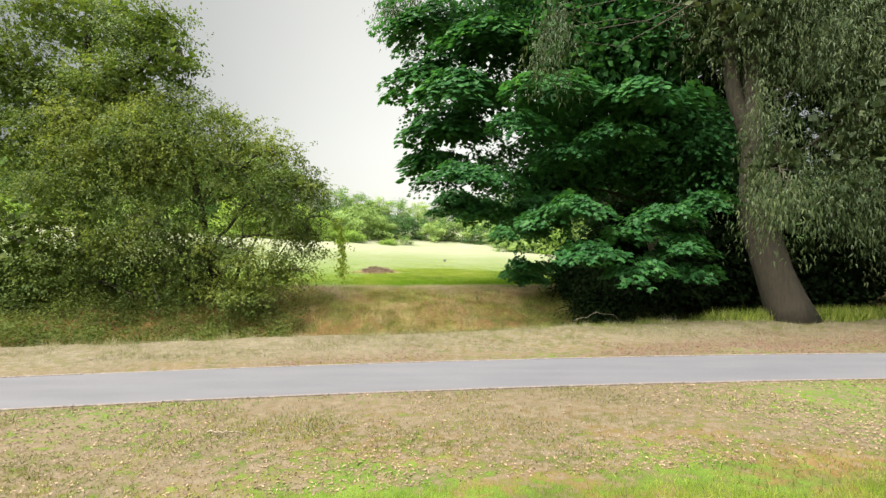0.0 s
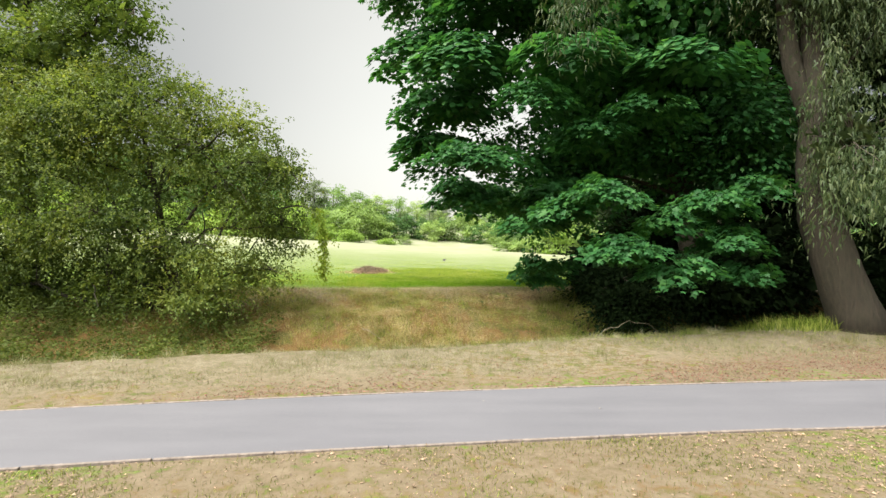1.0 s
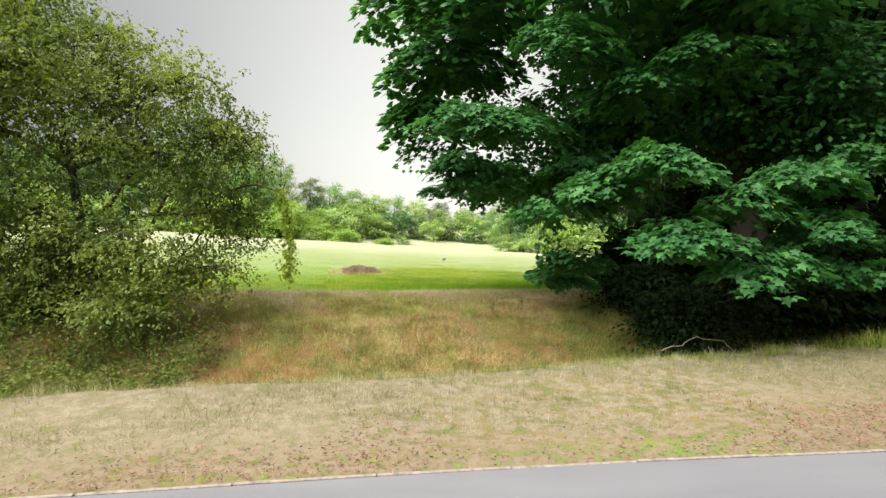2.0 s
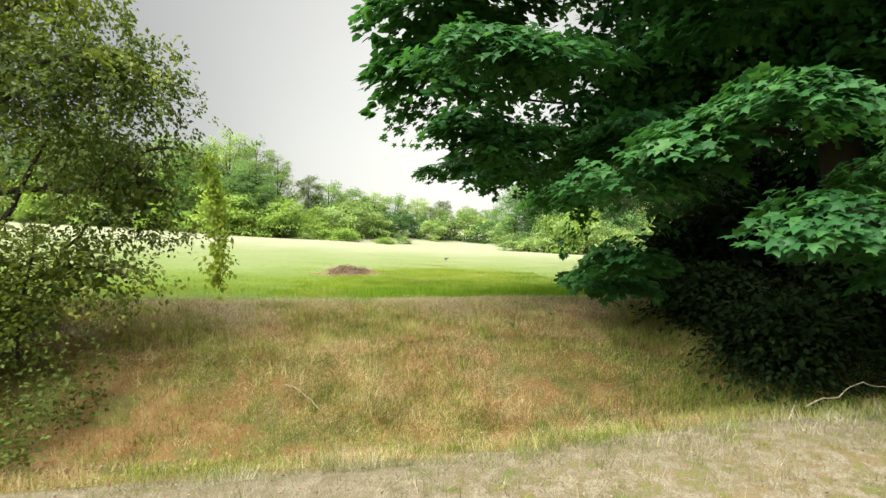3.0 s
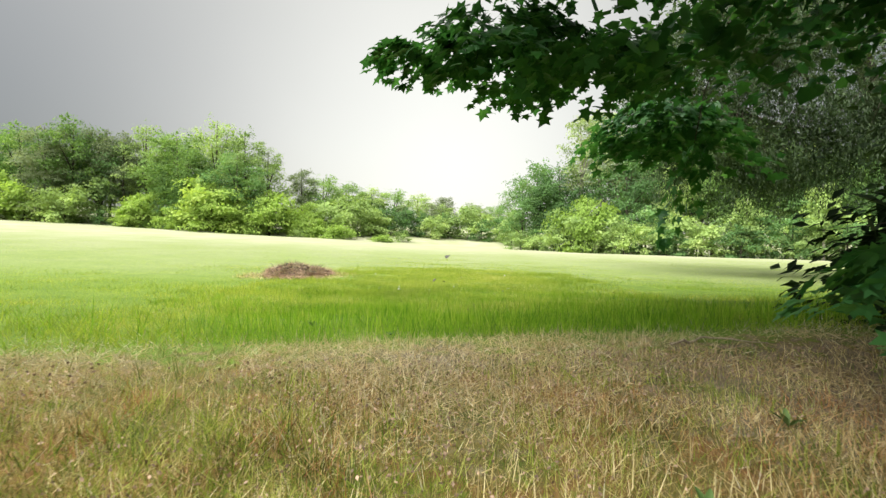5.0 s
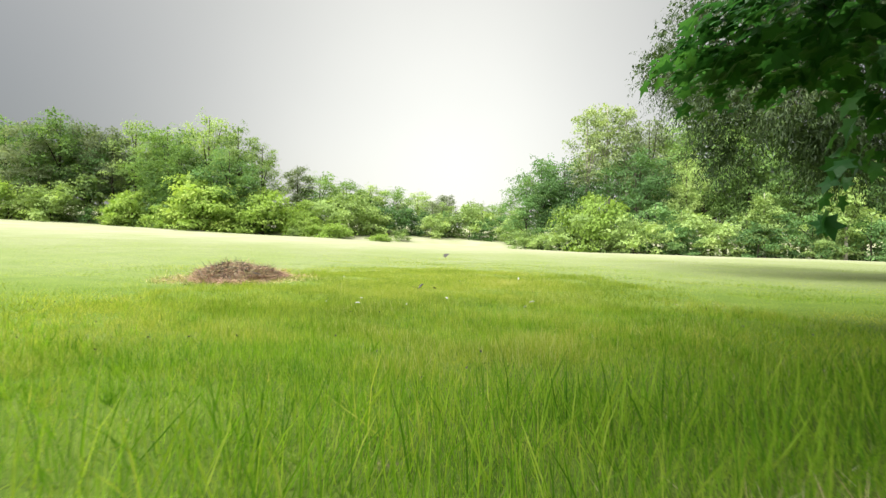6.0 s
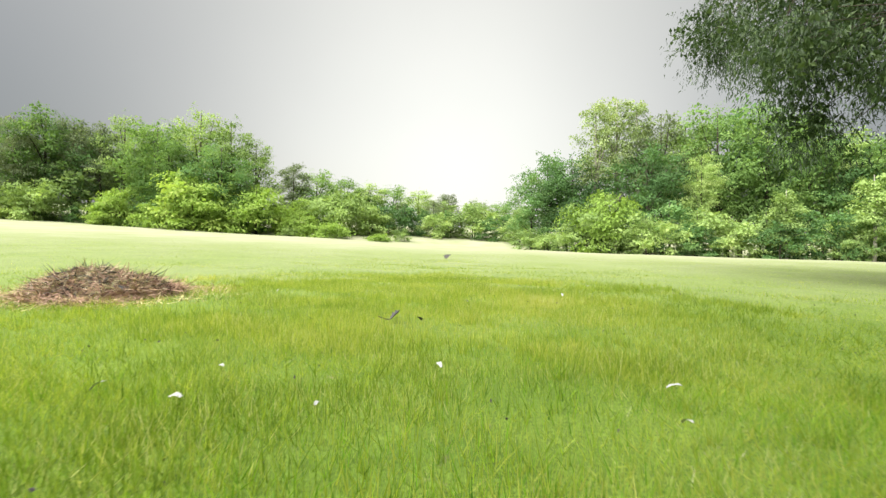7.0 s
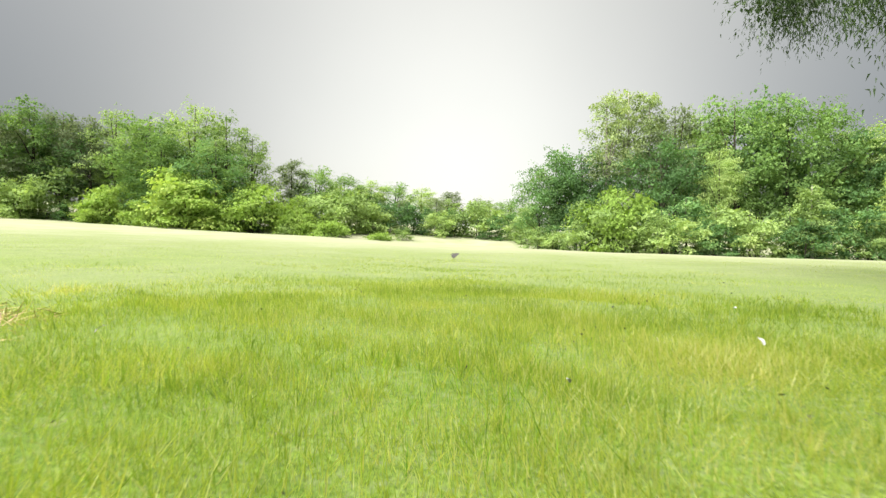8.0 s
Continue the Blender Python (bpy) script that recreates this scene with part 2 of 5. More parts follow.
HAZED_LEAF_MATS = [leaf_mat("oak_leaf", [(0.0, (0.068, 0.135, 0.047)), (0.5, (0.229, 0.372, 0.118)), (1.0, (0.453, 0.552, 0.203))], *WOOD_SET),
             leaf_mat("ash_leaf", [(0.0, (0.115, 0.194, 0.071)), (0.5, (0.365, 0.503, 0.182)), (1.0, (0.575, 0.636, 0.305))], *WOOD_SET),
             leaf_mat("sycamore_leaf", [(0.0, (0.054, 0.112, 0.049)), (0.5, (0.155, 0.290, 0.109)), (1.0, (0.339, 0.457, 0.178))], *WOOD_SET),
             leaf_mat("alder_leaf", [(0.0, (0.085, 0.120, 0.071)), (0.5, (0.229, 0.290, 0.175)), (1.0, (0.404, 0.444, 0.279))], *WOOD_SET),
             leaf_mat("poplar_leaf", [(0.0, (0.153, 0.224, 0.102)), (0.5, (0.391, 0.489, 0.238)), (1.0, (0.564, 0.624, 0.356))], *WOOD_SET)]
M_SHRUB = leaf_mat("shrub_leaf", [(0.0, (0.13, 0.21, 0.05)), (0.5, (0.30, 0.45, 0.105)), (1.0, (0.46, 0.55, 0.17))], 0.45, 0.7, 0.4, 0.3, 0.05, (0.15, 0.5), 0.25)
M_FIELD = leaf_mat("meadow_blade", [(0.0, (0.11, 0.19, 0.022)), (0.25, (0.21, 0.33, 0.045)), (0.6, (0.37, 0.455, 0.08)), (0.85, (0.49, 0.525, 0.125)), (1.0, (0.62, 0.58, 0.24))], 0.6, 0.7, 0.7, 0.7, 0.06, (-0.25, 0.5))
M_LAWN = leaf_mat("lawn_blade", [(0.0, (0.06, 0.085, 0.022)), (0.35, (0.15, 0.17, 0.05)), (0.7, (0.26, 0.235, 0.10)), (1.0, (0.42, 0.33, 0.21))], 0.35, 0.8, 1.6, 0.7, 0.06)
M_RUST = leaf_mat("rusty_grass_blade", [(0.0, (0.09, 0.036, 0.018)), (0.35, (0.30, 0.14, 0.062)), (0.7, (0.49, 0.28, 0.135)), (1.0, (0.68, 0.49, 0.29))], 0.3, 0.8, 1.4, 0.9, 0.06, (-0.3, 0.45))
M_DOCK = leaf_mat("dock_leaf", [(0.0, (0.05, 0.10, 0.025)), (0.5, (0.09, 0.16, 0.045)), (1.0, (0.16, 0.23, 0.08))], 0.3, 0.6)
M_STRAW = leaf_mat("dry_grass_blade", [(0.0, (0.03, 0.032, 0.01)), (0.2, (0.12, 0.115, 0.03)), (0.4, (0.27, 0.20, 0.075)), (0.65, (0.50, 0.41, 0.19)), (1.0, (0.82, 0.72, 0.46))], 0.3, 0.8, 1.4, 0.9, 0.06, (-0.3, 0.45))
M_TUFT = leaf_mat("bank_tuft_blade", [(0.0, (0.03, 0.06, 0.012)), (0.35, (0.14, 0.22, 0.03)), (0.7, (0.32, 0.40, 0.07)), (1.0, (0.56, 0.55, 0.20))], 0.4, 0.7, 1.4, 0.9, 0.06, (-0.3, 0.45))
M_TALL = leaf_mat("tall_meadow_blade", [(0.0, (0.06, 0.17, 0.015)), (0.35, (0.18, 0.37, 0.028)), (0.7, (0.33, 0.50, 0.055)), (1.0, (0.52, 0.57, 0.13))], 0.58, 0.6, 0.9, 0.8, 0.06, (-0.25, 0.3))
M_SEED = leaf_mat("seeding_grass_blade", [(0.0, (0.20, 0.30, 0.05)), (0.5, (0.35, 0.41, 0.12)), (1.0, (0.47, 0.46, 0.24))], 0.5, 0.8, 0.3, 0.6, 0.05)
M_PALESTRAW = leaf_mat("bleached_grass_blade", [(0.0, (0.10, 0.14, 0.03)), (0.3, (0.30, 0.31, 0.14)), (0.6, (0.48, 0.44, 0.30)), (1.0, (0.68, 0.65, 0.51))], 0.25, 0.8, 1.1, 0.8, 0.06, (-0.3, 0.45))
M_VERGE = leaf_mat("verge_grass_blade", [(0.0, (0.07, 0.10, 0.025)), (0.3, (0.19, 0.20, 0.09)), (0.6, (0.33, 0.305, 0.20)), (1.0, (0.55, 0.52, 0.40))], 0.25, 0.8, 1.1, 0.8, 0.06, (-0.3, 0.45))
M_PALETIP = leaf_mat("pale_field_blade", [(0.0, (0.34, 0.40, 0.11)), (0.5, (0.50, 0.54, 0.20)), (1.0, (0.64, 0.62, 0.34))], 0.5, 0.7)
M_STALK = leaf_mat("dry_stalk", [(0.0, (0.26, 0.18, 0.10)), (0.5, (0.50, 0.39, 0.23)), (1.0, (0.74, 0.64, 0.45))], 0.25, 0.8)
M_NETTLE = leaf_mat("nettle_leaf", [(0.0, (0.04, 0.06, 0.012)), (0.5, (0.085, 0.12, 0.022)), (1.0, (0.17, 0.21, 0.04))], 0.35, 0.75)
M_STICK = bark_mat("dead_wood", (0.16, 0.12, 0.08), (0.42, 0.35, 0.25), 12)
M_LITTER = plain_mat("leaf_litter", (0.06, 0.036, 0.024), (0.42, 0.30, 0.20), 20)
M_REDLITTER = plain_mat("red_litter", (0.075, 0.032, 0.022), (0.27, 0.125, 0.085), 20)
M_HEAP = plain_mat("cut_stalks", (0.17, 0.085, 0.06), (0.60, 0.41, 0.31), 9)
M_PALELEAF = plain_mat("pale_dry_leaf", (0.20, 0.185, 0.16), (0.30, 0.28, 0.25), 60)
M_CLOD = plain_mat("dark_clod", (0.018, 0.018, 0.02), (0.06, 0.055, 0.05), 30)
M_FEATHER = plain_mat("white_feather", (0.28, 0.30, 0.30), (0.45, 0.45, 0.45), 40, 0.7)

# ---- mesh building ----
rng = np.random.default_rng(7)


def raw(name, verts, tris, mat, parent=None, label="", smooth=False):
    """One mesh object from arrays of corners and triangles."""
    me = bpy.data.meshes.new(name)
    verts, tris = np.asarray(verts, np.float32), np.asarray(tris, np.int32)
    me.vertices.add(len(verts))
    me.vertices.foreach_set("co", verts.ravel())
    me.loops.add(tris.size)
    me.loops.foreach_set("vertex_index", tris.ravel())
    me.polygons.add(len(tris))
    me.polygons.foreach_set("loop_start", np.arange(0, tris.size, tris.shape[1], dtype=np.int32))
    me.polygons.foreach_set("use_smooth", np.full(len(tris), smooth))
    me.update(calc_edges=True)
    me.materials.append(mat)
    ob = new(name, me)
    if parent:
        ob.parent = parent
    if label:
        ob["label"] = label
    return ob


def thing(name, place, label, category, group="", kind=""):
    e = new(name)
    e.location = place
    e.empty_display_size = 0.3
    bpy.context.view_layer.update()
    return tagged(e, label, category, group, kind)


def unit(v):
    return v / np.maximum(np.linalg.norm(v, axis=-1, keepdims=True), 1e-9)


def scatter(template, P, X, N, S):
    """Copies of a flat template (corners, triangles) at P: its x runs along X, its z along N, S is the size."""
    tv, tt = template
    X = unit(X)
    Y = unit(np.cross(N, X))
    Z = np.cross(X, Y)
    S = np.broadcast_to(np.asarray(S, float), (len(P),))[:, None, None]
    V = P[:, None, :] + S * (tv[None, :, 0:1] * X[:, None, :] + tv[None, :, 1:2] * Y[:, None, :] + tv[None, :, 2:3] * Z[:, None, :])
    T = tt[None] + (np.arange(len(P)) * len(tv))[:, None, None]
    return V.reshape(-1, 3), T.reshape(-1, tt.shape[1])


def join(*sets):
    V, T, k = [], [], 0
    for v, t in sets:
        V.append(v)
        T.append(np.asarray(t) + k)
        k += len(v)
    return np.concatenate(V), np.concatenate(T)


def tube(points, radii, sides=7, wobble=0.0):
    """A tapered round limb along points, closed at its ends."""
    p, r = np.asarray(points, float), np.asarray(radii, float)
    d = unit(np.gradient(p, axis=0))
    a = unit(np.cross(d, np.array([0.31, 0.87, 0.12])))
    b = np.cross(d, a)
    ang = np.linspace(0, 2 * np.pi, sides, endpoint=False)
    rr = r[:, None] * (1 + wobble * rng.uniform(-1, 1, (len(p), sides)))
    ring = p[:, None] + rr[..., None] * (np.cos(ang)[None, :, None] * a[:, None] + np.sin(ang)[None, :, None] * b[:, None])
    V = np.concatenate([ring.reshape(-1, 3), p[:1], p[-1:]])
    T = []
    for i in range(len(p) - 1):
        for j in range(sides):
            q, w = i * sides + j, i * sides + (j + 1) % sides
            T += [(q, w, w + sides), (q, w + sides, q + sides)]
    n0 = len(p) * sides
    for j in range(sides):
        T += [((j + 1) % sides, j, n0), ((len(p) - 1) * sides + j, (len(p) - 1) * sides + (j + 1) % sides, n0 + 1)]
    return V, np.array(T)


def bent(a, b, sag=0.0, k=7, jitter=0.05):
    """A slightly crooked line from a to b; sag lifts (plus) or lowers its middle."""
    a, b = np.asarray(a, float), np.asarray(b, float)
    s = np.linspace(0, 1, k)[:, None]
    p = a + (b - a) * s
    p[:, 2] += sag * np.sin(np.pi * s[:, 0])
    n = np.linalg.norm(b - a)
    off = np.cumsum(rng.normal(0, jitter * n / k, (k, 3)), axis=0)
    off -= off[:1]
    return p + off * np.sin(np.pi * np.clip(s, 0.02, 0.98)) ** 0.5


# leaf shapes: x along the leaf, y across, z off its face
MAPLE_LEAF = (np.array([(0, 0, 0), (-0.06, 0.36, -.03), (0.25, 0.26, .0), (0.50, 0.56, -.05), (0.56, 0.22, .0), (1.0, 0, -.08),
                        (0.56, -0.22, .0), (0.50, -0.56, -.05), (0.25, -0.26, .0), (-0.06, -0.36, -.03), (0.34, 0, .03)]),
              np.array([(10, i, i + 1) for i in range(9)] + [(10, 9, 0)]))
PLAIN_MAPLE_LEAF = (np.array([(0, 0, .03), (0.05, 0.42, -.05), (0.55, 0.42, -.05), (1.0, 0, -.10), (0.55, -0.42, -.05), (0.05, -0.42, -.05)]), np.array([(0, 2, 1), (0, 3, 2), (0, 4, 3), (0, 5, 4)]))
SMALL_LEAF = (np.array([(0, 0, 0), (0.45, 0.30, .05), (1.0, 0, -.04), (0.45, -0.30, .05)]), np.array([(0, 1, 2), (0, 2, 3)]))
NARROW_LEAF = (np.array([(0.05, -0.10, 0), (0.2, 0.12, .03), (1.0, 0, -.08)]), np.array([(0, 1, 2)]))
TUFT_BLADE = (np.array([(0, -.05, 0), (0, .05, 0), (1, 0, .12)]), np.array([(0, 1, 2)]))
TRI_LEAF = (np.array([(0, -.35, .04), (0.15, 0.45, .04), (1.0, 0.0, -.12)]), np.array([(0, 1, 2)]))
FILL_LEAF = (np.array([(0, 0, 0), (0.5, 0.5, .1), (1.0, 0, 0), (0.5, -0.5, .1)]), np.array([(0, 1, 2), (0, 2, 3)]))
BLADE = (np.array([(0, -.035, 0), (0, .035, 0), (.55, .028, .05), (.55, -.028, .05), (1, 0, .22)]), np.array([(0, 1, 2), (0, 2, 3), (3, 2, 4)]))


def lie(x, y):
    """The distance across the ditch from the path, which swings out a little beside the maple."""
    u = y - 0.22 * np.clip(x, -14, 14)
    return u - 0.25 * np.clip(x / 2, 0, 1) * np.clip((13.5 - u) / 1.5, 0, 1) * np.clip((u - 9.0) / 1.0, 0, 1)


def ground_z(x, y):
    """The lie of the land: level by the path, a shallow ditch, a dry bank, then the rising field."""
    x, y = np.asarray(x, float), np.asarray(y, float)
    u = lie(x, y)
    along = np.interp(u, [-400, 0, 8.6, 9.8, 10.7, 11.3, 12.2, 12.9, 13.7, 15.0, 16.3, 17.5, 20, 24, 50, 90, 112, 160, 400],
                      [0.0, 0.0, 0.0, 0.05, 0.07, -0.12, -0.36, -0.14, 0.25, 0.48, 0.62, 0.62, 0.56, 0.58, 1.05, 1.8, 4.2, 7.5, 9.0])
    cross = -np.interp(y, [12, 17, 30, 85, 200], [0.0, 0.012, 0.03, 0.062, 0.062])
    tilt = np.where(x < 0, np.maximum(x, -140), np.minimum(x, 45) * 0.6)
    z = along + cross * tilt
    z += 0.05 * np.sin(x * 0.37 + 1.3) * np.sin(y * 0.31) * np.clip((np.abs(y - 7.33 - 0.125 * x) - 1.2) / 3, 0, 1)
    return z


WAVES = [(f_, math.cos(a_), math.sin(a_), p_) for f_, a_, p_ in zip((0.8, 1.1, 1.4, 1.7, 2.1, 2.6, 3.3), (0.3, 2.2, 4.4, 1.2, 5.3, 3.4, 0.9), (0.4, 2.9, 1.1, 5.0, 3.7, 0.2, 4.3))]


def lumps(x, y, s=1.0):
    """Smooth unevenness with no main direction, mostly between -1 and 1."""
    return 0.3 * sum(np.sin(s * f * (c * x + d * y) + p + 0.8 * np.sin(s * 0.9 * (c * y - d * x) + 2 * p)) for f, c, d, p in WAVES)


def path_y(x):
    """The middle of the footpath, which bends slightly."""
    c = np.clip(x, -9, 9)
    return 7.33 + 0.1335 * c - 0.0065 * c * c + (0.1335 - 0.117 * np.sign(x)) * (x - c)


# ---- ground ----
def axis(segments):
    out = []
    for a, b, step in segments:
        out += list(np.arange(a, b, step))
    return np.array(out + [segments[-1][1]])


gx = axis([(-900, -200, 70), (-200, -60, 7), (-60, -14, 1.2), (-14, 14, 0.4), (14, 60, 1.2), (60, 200, 7), (200, 900, 70)])
gy = axis([(-500, -40, 46), (-40, 0, 2), (0, 34, 0.33), (34, 110, 1.2), (110, 300, 10), (300, 1500, 80)])
GX, GY = np.meshgrid(gx, gy)
U = lie(GX, GY)
off_path = np.clip((np.abs(GY - path_y(GX)) - 0.85) / 0.25, 0, 1)
GZ = ground_z(GX, GY) + off_path * 0.02 * lumps(GX, GY, 1.6) * (np.abs(GX) < 15) * (GY < 36) - 0.012 * (1 - off_path)
nx, ny = len(gx), len(gy)
idx = np.arange(nx * ny).reshape(ny, nx)
quads = np.stack([idx[:-1, :-1], idx[:-1, 1:], idx[1:, 1:], idx[1:, :-1]], -1).reshape(-1, 4)
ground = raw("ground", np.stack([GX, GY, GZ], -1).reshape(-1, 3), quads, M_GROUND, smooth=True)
tagged(ground, "park ground with worn turf, dry bank and a field paler with distance", "ground", kind="structure")
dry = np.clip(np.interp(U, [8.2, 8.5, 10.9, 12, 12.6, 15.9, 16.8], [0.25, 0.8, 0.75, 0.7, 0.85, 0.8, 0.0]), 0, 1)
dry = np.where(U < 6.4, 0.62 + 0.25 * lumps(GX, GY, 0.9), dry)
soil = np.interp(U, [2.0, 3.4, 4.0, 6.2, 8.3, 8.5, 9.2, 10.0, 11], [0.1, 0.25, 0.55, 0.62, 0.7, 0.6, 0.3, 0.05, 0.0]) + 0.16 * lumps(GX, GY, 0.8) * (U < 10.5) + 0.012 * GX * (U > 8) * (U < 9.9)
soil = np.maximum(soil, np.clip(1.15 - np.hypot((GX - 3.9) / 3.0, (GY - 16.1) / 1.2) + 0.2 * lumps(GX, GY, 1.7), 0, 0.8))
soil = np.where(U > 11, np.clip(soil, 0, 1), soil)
# field turf mixes towards the paler colour with distance
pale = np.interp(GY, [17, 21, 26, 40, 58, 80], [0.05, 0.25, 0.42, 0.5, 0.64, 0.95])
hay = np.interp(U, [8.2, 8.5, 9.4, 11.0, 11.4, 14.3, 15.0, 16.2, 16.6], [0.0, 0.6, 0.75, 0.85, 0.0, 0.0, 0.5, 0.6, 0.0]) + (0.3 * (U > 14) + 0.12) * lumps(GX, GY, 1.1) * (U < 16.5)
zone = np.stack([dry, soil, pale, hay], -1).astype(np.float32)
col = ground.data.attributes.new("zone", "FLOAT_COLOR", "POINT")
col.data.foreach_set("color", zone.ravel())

# the asphalt path and its edging
px = np.arange(-60, 60.1, 0.5)
pv, pt = [], []
PATH_HALF = 0.81
for i, x in enumerate(px):
    for j, off in enumerate((-PATH_HALF, -0.4, 0.0, 0.4, PATH_HALF)):
        y = path_y(x) + off + 0.008 * math.sin(x * 1.3 + off)
        pv.append((x, y, float(ground_z(x, path_y(x))) + 0.012 - 0.012 * abs(off)))
    if i:
        a, b = (i - 1) * 5, i * 5
        pt += [(a + j, b + j, b + j + 1, a + j + 1) for j in range(4)]
path = raw("path", pv, pt, M_ASPHALT, smooth=True)
tagged(path, "grey asphalt footpath with a pale worn surface", "footpath", kind="structure")


def box_mesh(l, w, h, bevel):
    bm = bmesh.new()
    bmesh.ops.create_cube(bm, size=1)
    bmesh.ops.scale(bm, vec=(l, w, h), verts=bm.verts)
    bmesh.ops.bevel(bm, geom=bm.edges[:], offset=bevel, segments=1, affect="EDGES")
    me = bpy.data.meshes.new("edging_board")
    bm.to_mesh(me)
    bm.free()
    me.materials.append(M_EDGING)
    return me


edging_me = box_mesh(0.912, 0.03, 0.12, 0.006)
for side in (-1, 1):
    strip = thing("path_edging", (0, float(path_y(0)) + side * 0.825, 0), "thin pale concrete edging strip along the asphalt footpath", "edging", kind="structure")
    for i in range(-22, 23):
        x = i * 0.91
        b = new("edging_board", edging_me)
        b.parent = strip
        b.matrix_basis = pose(x, float(path_y(x) - path_y(0)) + rng.uniform(-.003, .003), -0.048 + rng.uniform(-.003, .003), 0, 0, math.degrees(math.atan(float(path_y(x + .4) - path_y(x - .4)) / 0.8)) + rng.uniform(-.2, .2))


# ---- trees ----
def in_lobes(n, lobes, shell=0.5, outer=1.08):
    """Clump places in a crown of ellipsoids (centre, radii), most of them near the outside, with the way out."""
    c = np.array([a for a, b in lobes], float)
    r = np.array([b for a, b in lobes], float)
    w = (r.prod(1)) ** (2 / 3)
    k = rng.choice(len(lobes), n, p=w / w.sum())
    d = unit(rng.normal(size=(n, 3)))
    rad = (shell + (1 - shell) * rng.random(n) ** 0.7) * rng.uniform(0.86, outer, n)
    return c[k] + d * r[k] * rad[:, None], unit(d / r[k])


def ragged(lobes, n, small=0.42):
    """Breaks each ellipsoid of a crown up into a smaller core and n uneven billows round it."""
    out = []
    for c, r in lobes:
        c, r = np.array(c), np.array(r)
        out.append((tuple(c), tuple(r * 0.72)))
        for k in range(n):
            d = unit(rng.normal(size=3) * (1, 1, 0.8))
            q = rng.uniform(0.7, 1.25) * small
            out.append((tuple(c + d * r * rng.uniform(0.62, 0.86)), tuple(np.maximum(r * q, 0.22) * (1.15, 1.15, 0.75))))
    return out


def spray_frames(C, O, per, spread, size, droop=0.5, up=0.8, flat=0.3, loose=0.3, out=0.55):
    """Leaves in flat drooping sprays round C that lean along O, like shingles: places, ways, normals, sizes."""
    n = len(C) * per
    c, o = np.repeat(C, per, 0), np.repeat(O, per, 0)
    tilt = np.repeat(rng.normal(0, 0.2, C.shape), per, 0)
    h = unit(o * (1, 1, 0.1) + tilt * (1, 1, 0))
    nrm = unit(np.array([0, 0, up]) + o * (out, out, out * 0.4) + tilt)
    side = unit(np.cross(nrm, h))
    ang_, rad_ = rng.uniform(0, 2 * np.pi, n), 1.75 * spread * rng.random(n) ** 0.5
    a, b = rad_ * np.cos(ang_), rad_ * np.sin(ang_)
    P = c + h * a[:, None] + side * b[:, None] + nrm * rng.normal(0, spread * flat, n)[:, None]
    P[:, 2] -= droop * (a * a + b * b) / max(spread, 1e-3)
    X = unit(h * 0.8 + side * (b / spread)[:, None] * 0.45 + rng.normal(0, loose, o.shape) - np.array([0, 0, 0.45]))
    N = unit(nrm + rng.normal(0, loose, o.shape))
    return P, X, N, size * rng.uniform(0.6, 1.2, n)


def spray_leaves(C, O, per, spread, size, template, droop=0.5, up=0.8, flat=0.3, loose=0.3, out=0.55):
    return scatter(template, *spray_frames(C, O, per, spread, size, droop, up, flat, loose, out))


def twig_leaves(C, O, per, length, size, template, hang=0.0):
    """Leaves along short twigs that start at C and grow along O; hang pulls them down."""
    n = len(C)
    d = unit(O + rng.normal(0, 0.5, O.shape) - np.array([0, 0, hang]))
    L = length * rng.uniform(0.5, 1.3, n)
    s = rng.random((n, per))
    P = C[:, None] + d[:, None] * (L[:, None] * s)[..., None]
    P[..., 2] -= hang * 0.5 * L[:, None] * s ** 2
    P = P.reshape(-1, 3) + rng.normal(0, size * 0.45, (n * per, 3))
    dd = np.repeat(d, per, 0)
    X = unit(dd * 0.6 + rng.normal(0, 0.6, P.shape) - np.array([0, 0, 0.3 + hang]))
    N = unit(np.array([0, 0, 0.7]) + dd * 0.3 + rng.normal(0, 0.5, P.shape))
    return scatter(template, P, X, N, size * rng.uniform(0.6, 1.25, n * per))


def inner_leaves(n, lobes, size, deep=0.75, template=FILL_LEAF):
    """The larger shaded leaves in the depth of a crown."""
    C, O = in_lobes(n, [(c, tuple(deep * a for a in r)) for c, r in lobes], 0.25, 1.0)
    return scatter(template, C, unit(rng.normal(size=C.shape)), unit(rng.normal(0, 0.6, C.shape) + (0, 0, 1)), size * rng.uniform(0.6, 1.3, n))


